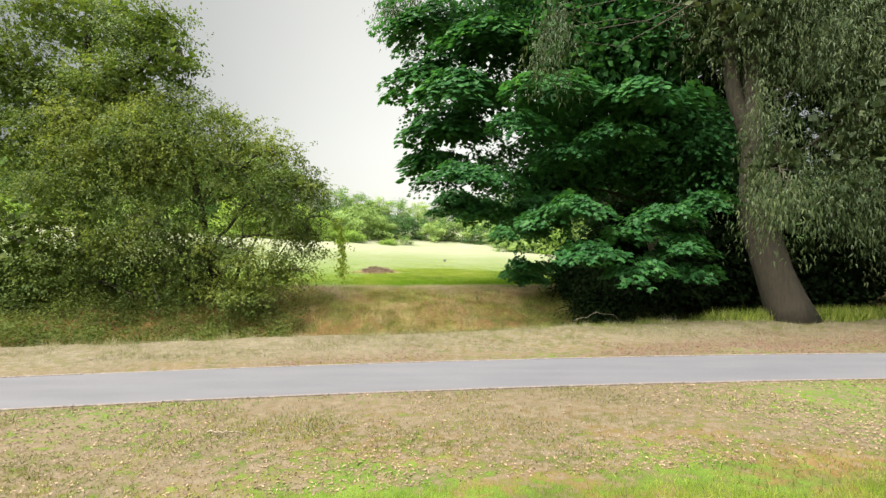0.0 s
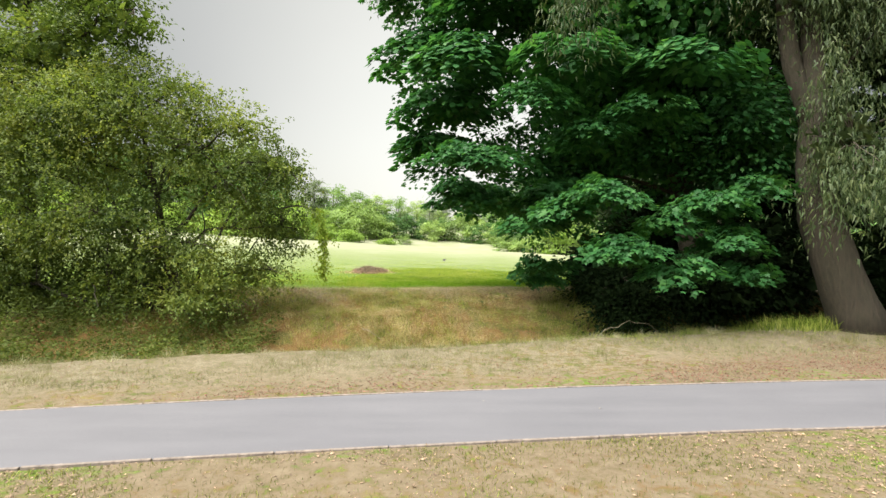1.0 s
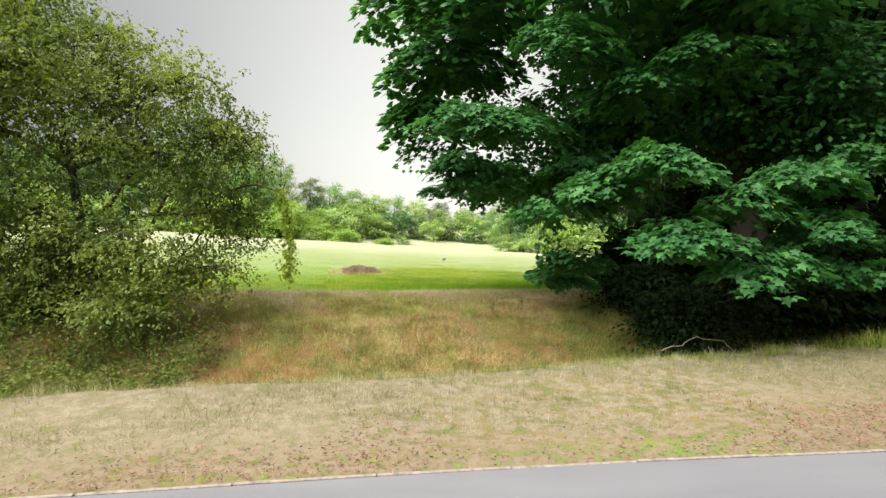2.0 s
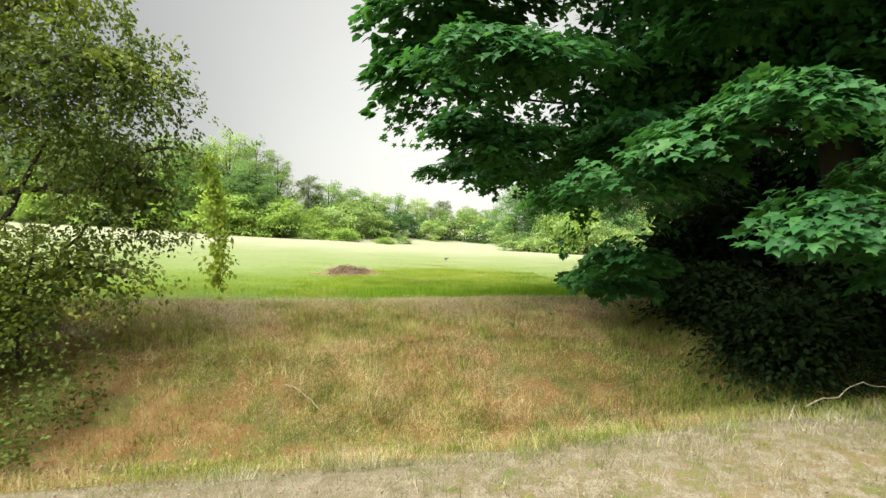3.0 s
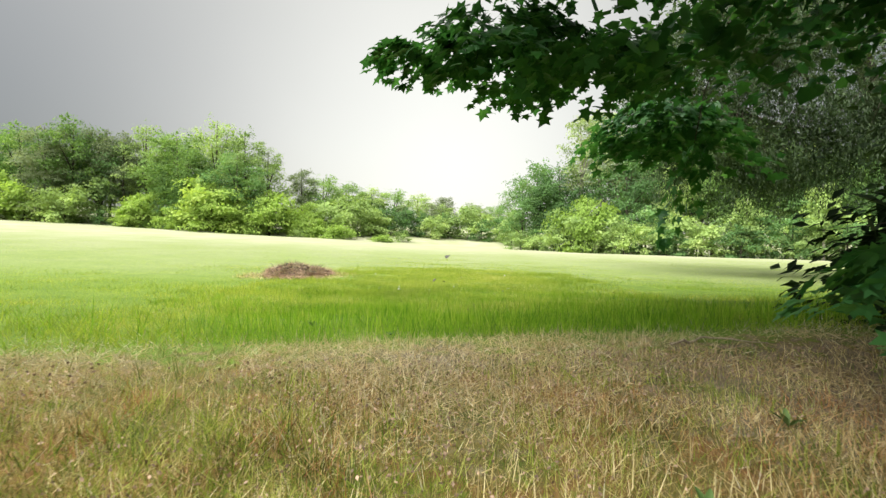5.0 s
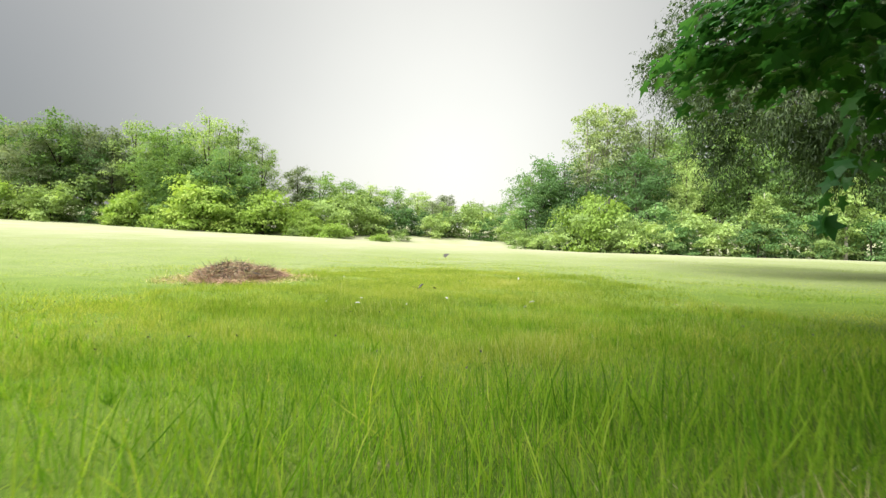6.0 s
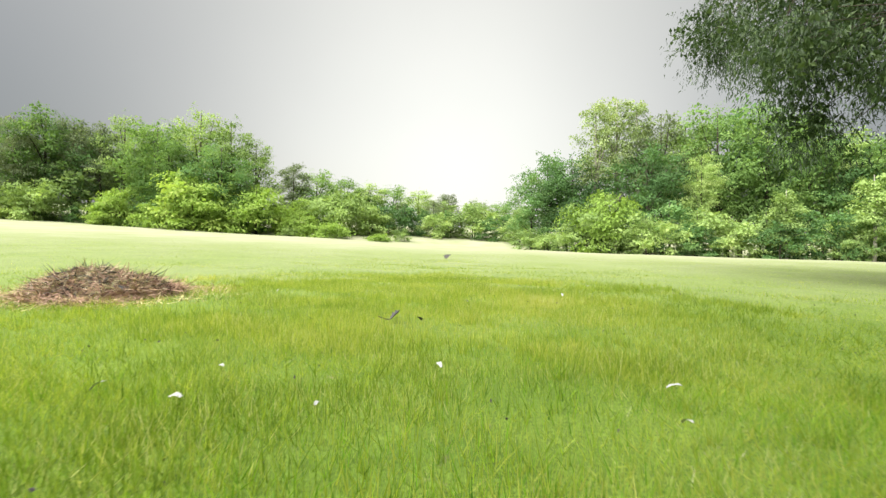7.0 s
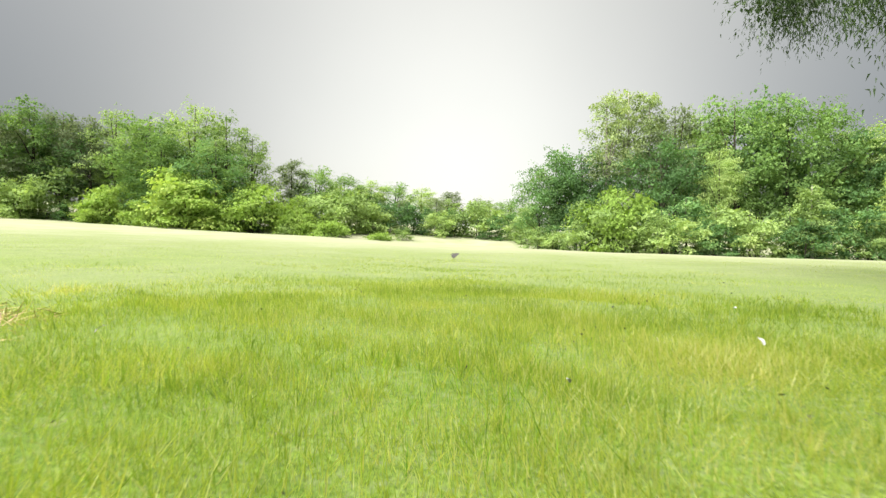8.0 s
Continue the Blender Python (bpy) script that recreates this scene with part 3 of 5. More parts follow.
def tree_wood(tree, trunk_pts, trunk_r, lobes, C, mat, twig_mat, twigs=60, limb_r=0.16):
    """Trunk, a limb to each lobe, and thin branches from the limbs to some clumps, as parts of the tree."""
    o = np.array(tree.location)
    v, t = tube(np.array(trunk_pts) - o, trunk_r, 16, 0.07)
    raw("trunk", v, t, mat, tree, smooth=True)
    tips, limbs = [], []
    tp = np.array(trunk_pts, float)
    for c, r in lobes:
        c = np.array(c, float)
        low = tp[:, 2] < c[2] - 0.15 * np.linalg.norm((c - tp)[:, :2], axis=1)
        s = tp[np.where(low)[0][-1]] if low.any() else tp[1]
        k = int(np.argmin(np.linalg.norm(tp - s, axis=1)))
        line = bent(s, c + (c - s) * 0.15, 0.08 * np.linalg.norm(c - s), 10, 0.22)
        rad = min(limb_r, trunk_r[k] * 0.6)
        v, t = tube(line - o, np.linspace(rad, 0.015, 10), 7, 0.08)
        limbs.append(raw("limb", v, t, mat, tree, smooth=True))
        tips.append(line[2:])
    per_limb = len(tips[0])
    tips = np.concatenate(tips)
    sets = []
    for k, i in enumerate(rng.choice(len(C), min(twigs, len(C)), replace=False)):
        j = int(np.argmin(np.linalg.norm(tips - C[i], axis=1)))
        line = bent(tips[j], C[i], 0.05, 5, 0.2)
        vt = tube(line - o, np.linspace(0.016, 0.004, 5), 4)
        if k < 40:
            raw("branch", vt[0], vt[1], twig_mat, limbs[j // per_limb])
        else:
            sets.append(vt)
    if sets:
        v, t = join(*sets)
        tagged(raw("twigwork", v, t, twig_mat, tree), kind="stuff")


def crown(tree, name, vt, mat):
    v, t = vt
    return tagged(raw(name, v - np.array(tree.location), t, mat, tree), kind="stuff")


def gz(x, y):
    return float(ground_z(x, y))


# the big maple beside the ditch
maple = thing("maple_tree", (6.6, 15.6, gz(6.6, 15.6)), "broad dark green maple with low drooping branches beside the ditch", "tree")
# tiers: the top of each drooping plate of leaves, its reach along x and y, and how far its rim hangs down
MAPLE_TIERS = [((3.05, 11.9, 3.15), (0.75, 0.6, 0.5)), ((2.3, 12.2, 2.75), (0.7, 0.6, 0.45)), ((1.75, 12.45, 2.5), (0.5, 0.45, 0.3)),
               ((3.3, 11.6, 2.05), (0.85, 0.5, 0.5)), ((4.4, 11.6, 1.6), (0.75, 0.45, 0.4)), ((5.0, 11.9, 2.9), (0.9, 0.6, 0.6)),
               ((4.3, 12.0, 2.55), (0.6, 0.5, 0.5)), ((5.4, 11.9, 2.15), (0.7, 0.5, 0.45)), ((6.2, 12.3, 3.2), (0.7, 0.5, 0.45)),
               ((5.75, 11.95, 1.5), (0.6, 0.4, 0.35)), ((2.0, 13.1, 1.6), (0.42, 0.4, 0.3)), ((2.0, 14.2, 1.35), (0.4, 0.6, 0.3)),
               ((2.7, 15.1, 1.5), (0.7, 0.8, 0.45)), ((0.3, 13.1, 4.0), (0.8, 0.7, 0.45)), ((1.1, 12.9, 3.9), (0.8, 0.6, 0.45)),
               ((0.35, 14.3, 3.45), (0.6, 0.8, 0.5)), ((0.95, 14.6, 3.3), (0.8, 0.9, 0.5)), ((1.65, 12.5, 5.1), (0.9, 0.6, 0.5)),
               ((3.1, 12.6, 4.4), (0.8, 0.6, 0.5)), ((4.1, 12.4, 4.9), (0.9, 0.6, 0.5)), ((-0.3, 16.1, 4.95), (1.0, 1.1, 0.7)),
               ((0.2, 15.5, 6.0), (1.3, 1.2, 0.8)), ((0.5, 14.0, 6.6), (1.2, 1.0, 0.8)), ((2.6, 12.8, 6.2), (1.2, 0.8, 0.6)),
               ((-0.4, 16.2, 7.6), (1.4, 1.2, 0.8)), ((-0.1, 16.0, 9.2), (1.6, 1.2, 0.9)), ((1.4, 14.5, 8.2), (1.5, 1.2, 0.8)),
               ((0.45, 17.6, 3.45), (0.9, 0.8, 0.45)), ((1.4, 18.1, 3.4), (0.8, 0.7, 0.4)), ((2.7, 19.4, 3.15), (0.8, 0.8, 0.5)), ((2.7, 14.1, 3.3), (1.1, 1.1, 0.5)), ((5.0, 12.6, 6.0), (1.2, 0.8, 0.6))]
MAPLE_FRONT = [((1.0, 16.9, 4.35), (1.8, 1.7, 1.0)), ((0.7, 16.2, 6.8), (2.2, 1.8, 1.6)), ((3.9, 17.4, 3.0), (2.0, 1.3, 0.9)), ((1.8, 17.0, 2.95), (1.0, 0.6, 0.4)),
               ((0.3, 16.0, 8.9), (2.1, 1.6, 1.3)), ((3.0, 19.3, 2.65), (0.85, 0.7, 0.5)), ((3.4, 13.9, 5.0), (1.8, 0.9, 1.0))]
MAPLE_BACK = [((4.6, 15.4, 5.6), (3.0, 2.8, 2.4)), ((4.2, 15.6, 9.2), (4.2, 3.2, 2.8)), ((6.8, 15.5, 4.5), (2.4, 2.4, 2.2)), ((4.6, 13.6, 7.4), (3.0, 1.8, 2.2)), ((3.6, 16.5, 3.9), (1.9, 1.2, 1.1))]


def tier_clumps(tiers, density=14.0):
    """Places of sprays over the domed top of each tier, with the way out along which they droop."""
    P, O = [], []
    for c, r in tiers:
        n = max(6, int(density * r[0] * r[1] * 2.4))
        rho, a = rng.random(n) ** 0.5 * rng.uniform(0.8, 1.05, n), rng.uniform(0, 2 * np.pi, n)
        d = np.stack([np.cos(a), np.sin(a), np.zeros(n)], -1)
        P.append(np.array(c) + d * np.array([r[0], r[1], 0]) * rho[:, None] - np.stack([0 * a, 0 * a, r[2] * rho ** 2 + rng.uniform(0, 0.1, n)], -1))
        O.append(unit(d * (0.35 + rho)[:, None] + np.array([0, 0, 0.1])))
    return np.concatenate(P), np.concatenate(O)


C1, O1 = tier_clumps([((c[0] + 0.05, c[1] + 0.2, c[2]), r) for c, r in MAPLE_TIERS[:20] + MAPLE_TIERS[27:31]])
CU, OU = tier_clumps(MAPLE_TIERS[20:27] + MAPLE_TIERS[31:], 10.0)
CF, OF = in_lobes(84, MAPLE_FRONT, 0.8, 0.98)
C2, O2 = in_lobes(300, ragged(MAPLE_BACK, 5), 0.75)
tree_wood(maple, [(6.6, 15.6, gz(6.6, 15.6) - .1), (6.5, 15.6, 1.4), (6.2, 15.6, 3), (5.7, 15.6, 5), (5.0, 15.6, 7.5), (4.6, 15.8, 10)],
          [0.42, 0.34, 0.3, 0.24, 0.16, 0.06], MAPLE_BACK + MAPLE_FRONT[:2], np.concatenate([CF, C2]), M_BARK, M_BARK, 40, 0.04)
crown(maple, "crown", join(spray_leaves(C1, O1, 58, 0.19, 0.128, MAPLE_LEAF, 0.42, 1.0, 0.16, 0.26), spray_leaves(CU, OU, 50, 0.24, 0.17, PLAIN_MAPLE_LEAF, 0.6, 1.0, 0.14, 0.2), spray_leaves(CF, OF, 80, 0.34, 0.14, MAPLE_LEAF, 0.42, 0.9, 0.18, 0.3),
                           spray_leaves(C2, O2, 66, 0.42, 0.17, SMALL_LEAF, 0.35, 0.8, 0.2, 0.25)), M_MAPLE)
crown(maple, "inner_crown", join(inner_leaves(36000, MAPLE_BACK, 0.17, 0.92), inner_leaves(1800, MAPLE_FRONT, 0.13, 0.7, PLAIN_MAPLE_LEAF)), M_MAPLE)
leaf_me = raw("leaf", MAPLE_LEAF[0], MAPLE_LEAF[1], M_MAPLE).data
bpy.data.objects.remove(bpy.data.objects["leaf"])
near = [i for i in range(len(C1)) if C1[i][0] < 3.6 and C1[i][1] < 14.5 and C1[i][2] < 3.3][::6][:10]
for p_, x_, n_, s_ in zip(*spray_frames(C1[near], O1[near], 29, 0.2, 0.138, 0.42, 1.0, 0.12, 0.2)):
    y_ = unit(np.cross(n_, x_))
    z_ = np.cross(x_, y_)
    lf = new("leaf", leaf_me)
    lf.parent = maple
    lf.matrix_basis = Matrix.Translation(Vector(p_) - maple.location) @ Matrix((x_, y_, z_)).transposed().to_4x4() @ Matrix.Scale(float(s_), 4)

# the old leaning willow by the path
WILLOW_TRUNK = [(8.25, 12.4, gz(8.25, 12.4) - .2), (8.05, 12.4, 0.5), (7.75, 12.4, 1.2), (7.4, 12.4, 2.3), (7.25, 12.4, 3.3), (7.3, 12.4, 4.6), (7.25, 12.5, 7.0), (7.0, 12.6, 10)]
willow = thing("willow_tree", (8.25, 12.4, gz(8.25, 12.4)), "old leaning willow with a thick brown trunk and hanging foliage", "tree")
WILLOW_LOBES = [((9.6, 11.7, 4.4), (1.9, 1.2, 2.5)), ((7.0, 12.2, 7.6), (2.4, 1.5, 2.2)), ((10.2, 12.3, 7.4), (2.6, 1.8, 2.6)),
                ((8.9, 11.4, 2.9), (1.0, 0.6, 0.8)), ((7.4, 11.7, 3.5), (1.0, 0.5, 0.9)), ((11.0, 12.0, 2.8), (1.6, 1.0, 1.8)),
                ((6.9, 11.4, 4.7), (0.6, 0.5, 0.8)), ((6.6, 10.2, 2.9), (0.55, 0.4, 0.6)), ((2.4, 10.9, 6.2), (0.5, 0.4, 0.8)), ((-1.3, 16.5, 9.6), (0.8, 0.6, 1.0))]
C, O = in_lobes(4000, ragged(WILLOW_LOBES, 4), 0.35)
tree_wood(willow, WILLOW_TRUNK, [0.60, 0.47, 0.42, 0.38, 0.27, 0.23, 0.18, 0.1], WILLOW_LOBES[:5], C, M_BARK, M_TWIG, 120, 0.035)
v, t = tube(bent((7.25, 12.4, 4.0), (6.0, 12.6, 8.8), 0.3, 10, 0.1) - np.array(willow.location), np.linspace(0.19, 0.1, 10), 12, 0.06)
raw("second_stem", v, t, M_BARK, willow, smooth=True)
crown(willow, "crown", twig_leaves(C, O * (0.4, 0.4, 0.2), 20, 0.8, 0.13, NARROW_LEAF, 1.1), M_WILLOW)
crown(willow, "inner_crown", inner_leaves(5000, WILLOW_LOBES[:6], 0.2), M_WILLOW)

# hawthorn and the taller tree on the other side of the gap
haw = thing("hawthorn_tree", (-5.6, 13.2, gz(-5.6, 13.2)), "spreading yellow-green hawthorn over the dry ditch", "tree")
HAW_LOBES = [((-7.2, 12.6, 4.7), (1.3, 1.0, 0.9)), ((-8.6, 12.4, 4.9), (1.2, 0.9, 0.8)), ((-8.7, 12.2, 3.2), (1.2, 0.8, 0.8)), ((-4.2, 12.9, 4.1), (0.9, 0.8, 0.6)), ((-3.5, 12.9, 3.25), (0.7, 0.7, 0.6)), ((-5.4, 13.0, 4.9), (0.8, 0.7, 0.5)), ((-8.9, 12.5, 1.1), (1.2, 0.6, 0.7)), ((-4.5, 13.0, 3.0), (1.5, 1.3, 1.1)), ((-6.4, 13.0, 3.9), (2.1, 1.7, 1.5)), ((-5.0, 12.5, 1.6), (1.3, 0.9, 0.6)), ((-4.6, 12.3, 0.8), (1.1, 0.6, 0.6)), ((-6.6, 12.3, 0.9), (1.0, 0.6, 0.6)), ((-3.9, 12.9, 1.2), (0.8, 0.6, 0.5)), ((-6.4, 12.2, 2.2), (1.6, 1.0, 1.0)),
             ((-7.8, 12.4, 2.0), (1.6, 1.0, 0.9)), ((-3.5, 13.3, 2.0), (0.8, 0.7, 0.45)), ((-8.0, 12.6, 3.8), (1.5, 1.3, 1.3)), ((-6.9, 13.2, 5.2), (1.4, 1.2, 0.8)), ((-5.3, 13.2, 4.2), (1.1, 1.0, 0.65))]
C, O = in_lobes(3500, ragged(HAW_LOBES, 6, 0.4), 0.35, 1.12)
C1, O1 = in_lobes(560, ragged(HAW_LOBES, 8, 0.3), 0.7, 1.15)
tree_wood(haw, [(-5.6, 13.2, gz(-5.6, 13.2) - .1), (-5.65, 13.2, .7), (-5.8, 13.1, 1.6), (-6, 13.1, 2.8), (-6.3, 13, 4.4)], [0.11, 0.09, 0.08, 0.06, 0.03], HAW_LOBES, C, M_BARK, M_TWIG, 300, 0.06)
for x0_, y0_, x1_, z1_, r_ in ((-5.3, 12.9, -4.2, 2.6, .05), (-5.0, 13.3, -3.9, 1.9, .035), (-5.9, 12.8, -6.9, 3.0, .06), (-4.6, 12.8, -4.9, 2.4, .03), (-6.3, 12.9, -7.6, 2.2, .04), (-4.3, 12.6, -4.2, 1.7, .022), (-4.9, 12.4, -5.4, 1.9, .025), (-6.8, 12.6, -6.6, 2.4, .03)):
    v, t = tube(bent((x0_, y0_, gz(x0_, y0_) - .05), (x1_, y0_, z1_), 0.1, 9, 0.14) - np.array(haw.location), np.linspace(r_, r_ * 0.35, 9), 6, 0.08)
    raw("stem", v, t, M_BARK, haw, smooth=True)
crown(haw, "crown", join(twig_leaves(C, O, 18, 0.42, 0.062, SMALL_LEAF, 0.15), spray_leaves(C1, O1, 80, 0.2, 0.064, SMALL_LEAF, 0.4, 0.7, 0.22, 0.5)), M_HAW)
crown(haw, "inner_crown", inner_leaves(9000, HAW_LOBES, 0.085, 0.6), M_HAW)
hb = bent((-3.4, 13.2, 2.5), (-2.7, 13.2, 2.45), 0.1, 6, 0.05)
hang = np.array([(-2.7, 13.2, 2.45), (-2.55, 13.2, 2.1), (-2.5, 13.2, 1.65), (-2.55, 13.2, 1.1)])
v, t = tube(np.concatenate([hb, hang[1:]]) - np.array(haw.location), np.linspace(0.02, 0.004, 9), 4)
raw("hanging_branch", v, t, M_TWIG, haw)
s = rng.random(105) * 2.999
hc = hang[s.astype(int)] * (1 - s % 1)[:, None] + hang[s.astype(int) + 1] * (s % 1)[:, None]
crown(haw, "hanging_leaves", twig_leaves(hc, unit(rng.normal(size=hc.shape)), 11, 0.15, 0.066, SMALL_LEAF, 0.6), M_HANG)

ash = thing("ash_tree", (-9.6, 14.2, gz(-9.6, 14.2)), "tall green field tree with open upper branches", "tree")
ASH_LOBES = [((-6.9, 13.3, 6.4), (0.9, 0.8, 0.7)), ((-8.6, 13.4, 6.2), (1.6, 1.2, 0.8)), ((-10.6, 13.6, 6.0), (1.8, 1.2, 1.0)), ((-7.5, 13.6, 7.4), (1.1, 1.0, 0.8)), ((-9.9, 13.4, 4.3), (2.2, 1.8, 1.8)), ((-9.6, 14.2, 7.9), (2.6, 2.0, 1.3)), ((-8.4, 13.6, 5.7), (1.6, 1.3, 1.0)), ((-11.8, 13.2, 6.4), (2.2, 1.8, 1.8)),
             ((-10.2, 12.2, 2.0), (2.0, 1.2, 1.6)), ((-12.6, 12.0, 2.6), (2.2, 1.4, 2.3))]
C, O = in_lobes(1600, ragged(ASH_LOBES, 5), 0.6)
C1, O1 = in_lobes(460, ragged(ASH_LOBES, 6), 0.7, 1.05)
tree_wood(ash, [(-9.6, 14.2, gz(-9.6, 14.2) - .1), (-9.6, 14.2, 1.2), (-9.5, 14.1, 3), (-9.6, 14.1, 5), (-9.5, 14.2, 8)], [0.28, 0.22, 0.19, 0.15, 0.06], ASH_LOBES, C, M_BARK, M_TWIG, 160, 0.09)
crown(ash, "crown", join(twig_leaves(C, O, 12, 0.5, 0.085, SMALL_LEAF, 0.15), spray_leaves(C1, O1, 120, 0.28, 0.08, SMALL_LEAF, 0.3, 0.9, 0.22)), M_ASH)
crown(ash, "inner_crown", inner_leaves(5000, ASH_LOBES, 0.2), M_ASH)

# thicket added to fill the dark gap behind the maple; leaf colour holds shade
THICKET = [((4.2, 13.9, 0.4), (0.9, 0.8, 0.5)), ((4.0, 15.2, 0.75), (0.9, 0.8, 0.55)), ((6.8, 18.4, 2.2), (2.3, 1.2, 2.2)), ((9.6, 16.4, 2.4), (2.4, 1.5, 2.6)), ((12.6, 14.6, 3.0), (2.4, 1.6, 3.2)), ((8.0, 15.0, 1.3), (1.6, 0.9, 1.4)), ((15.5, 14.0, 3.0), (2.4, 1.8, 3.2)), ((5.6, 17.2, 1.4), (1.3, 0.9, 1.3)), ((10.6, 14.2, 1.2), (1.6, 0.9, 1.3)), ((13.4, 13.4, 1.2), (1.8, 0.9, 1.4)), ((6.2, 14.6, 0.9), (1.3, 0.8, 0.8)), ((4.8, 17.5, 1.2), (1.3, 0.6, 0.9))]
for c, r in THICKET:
    b = thing("elder_bush", (c[0], c[1], gz(c[0], c[1])), "dense bush added to fill the shade behind the maple, its leaves coloured near-black", "bush", "bushes behind the maple")
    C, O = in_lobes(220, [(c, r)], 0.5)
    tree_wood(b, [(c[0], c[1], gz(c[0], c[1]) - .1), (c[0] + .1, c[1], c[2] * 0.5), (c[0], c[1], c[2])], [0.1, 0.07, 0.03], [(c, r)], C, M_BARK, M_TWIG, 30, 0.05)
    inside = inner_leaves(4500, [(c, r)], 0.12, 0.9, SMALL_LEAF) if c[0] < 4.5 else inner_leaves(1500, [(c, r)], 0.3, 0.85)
    crown(b, "crown", join(spray_leaves(C, O, 14, 0.28, 0.10 if c[0] < 4.5 else 0.14, SMALL_LEAF), inside), M_SHADE_LEAF)
# bushes added as dark backing for the shaded void behind the hawthorn
for c, r in (((-7.2, 14.3, 1.0), (1.6, 0.7, 1.1)), ((-9.6, 13.9, 1.2), (1.7, 0.8, 1.3)), ((-12.3, 13.2, 1.2), (1.7, 0.8, 1.4)), ((-5.6, 13.7, 0.5), (0.9, 0.5, 0.5))):
    b = thing("privet_bush", (c[0], c[1], gz(c[0], c[1])), "dark straggling bush added as a backing for the void behind the hawthorn", "bush", "bushes behind the hawthorn")
    C, O = in_lobes(220, [(c, r)], 0.5)
    tree_wood(b, [(c[0], c[1], gz(c[0], c[1]) - .1), (c[0] + .1, c[1], c[2] * 0.6), (c[0], c[1], c[2])], [0.06, 0.05, 0.02], [(c, r)], C, M_BARK, M_TWIG, 30, 0.04)
    crown(b, "crown", join(spray_leaves(C, O, 20, 0.25, 0.08, SMALL_LEAF), inner_leaves(5000, [(c, r)], 0.09, 0.95, SMALL_LEAF)), M_NETTLE)
for x, y, top, w in ((9.6, 16.8, 12.5, 3.6), (13.6, 15.8, 12.0, 3.4), (17.5, 15.0, 11.0, 3.2)):
    b = thing("lime_tree", (x, y, gz(x, y)), "tall dark lime tree crowding behind the willow", "tree", "trees behind the willow")
    L = [((x, y, top * 0.42), (w * 0.8, w * 0.6, top * 0.16)), ((x - w * 0.3, y, top * 0.6), (w * 0.8, w * 0.65, top * 0.16)), ((x + w * 0.3, y + .3, top * 0.68), (w * 0.8, w * 0.6, top * 0.16)), ((x, y, top * 0.85), (w * 0.7, w * 0.55, top * 0.14))]
    C, O = in_lobes(650, L, 0.5)
    tree_wood(b, [(x, y, gz(x, y) - .1), (x + .1, y, 2.5), (x, y, 5), (x, y, top * 0.9)], [0.26, 0.2, 0.16, 0.05], L, C, M_BARK, M_TWIG, 40, 0.09)
    crown(b, "crown", join(spray_leaves(C, O, 14, 0.32, 0.15, SMALL_LEAF), inner_leaves(4000, L, 0.34, 0.9)), M_SHADE_LEAF)

# the willow at the edge of the field
fw = thing("field_willow_tree", (14.2, 29.0, gz(14.2, 29)), "large willow at the field edge with fine hanging twigs", "tree")
FW_LOBES = [((7.7, 30.0, 6.8), (2.4, 2.6, 2.4)), ((9.0, 27.6, 5.0), (2.2, 2.0, 1.5)), ((11.5, 30, 8.6), (3.6, 3.6, 3.0)), ((7.4, 26.8, 7.2), (2.2, 2.0, 1.4)), ((11.6, 26, 5.6), (2.3, 2.3, 2.3)), ((7.0, 28.6, 4.6), (1.5, 1.5, 1.0)), ((7.9, 27.2, 4.0), (1.4, 1.2, 1.0)), ((9.6, 27.6, 3.9), (1.3, 1.2, 1.1)), ((11.0, 27.0, 4.2), (1.6, 1.4, 1.6)), ((8.2, 27.4, 3.3), (1.0, 0.8, 0.7)), ((9.8, 29.0, 3.6), (1.2, 1.0, 0.9)), ((7.2, 29.6, 3.7), (0.7, 0.7, 0.7)), ((8.2, 35.0, 7.6), (1.6, 1.5, 1.2))]
C, O = in_lobes(6600, ragged(FW_LOBES, 4), 0.4)
tree_wood(fw, [(14.2, 29, gz(14.2, 29) - .1), (14.1, 29, 2), (13.7, 29, 4), (12.8, 29, 6.5), (12, 29.2, 10)], [0.5, 0.4, 0.34, 0.26, 0.1], FW_LOBES[:5], C, M_BARK, M_TWIG, 320, 0.11)
crown(fw, "crown", twig_leaves(C, O * (0.5, 0.5, 0.3), 17, 0.7, 0.13, NARROW_LEAF, 0.7), M_FIELD_WILLOW)
crown(fw, "inner_crown", inner_leaves(16000, FW_LOBES, 0.15, 0.85, SMALL_LEAF), M_FIELD_WILLOW)


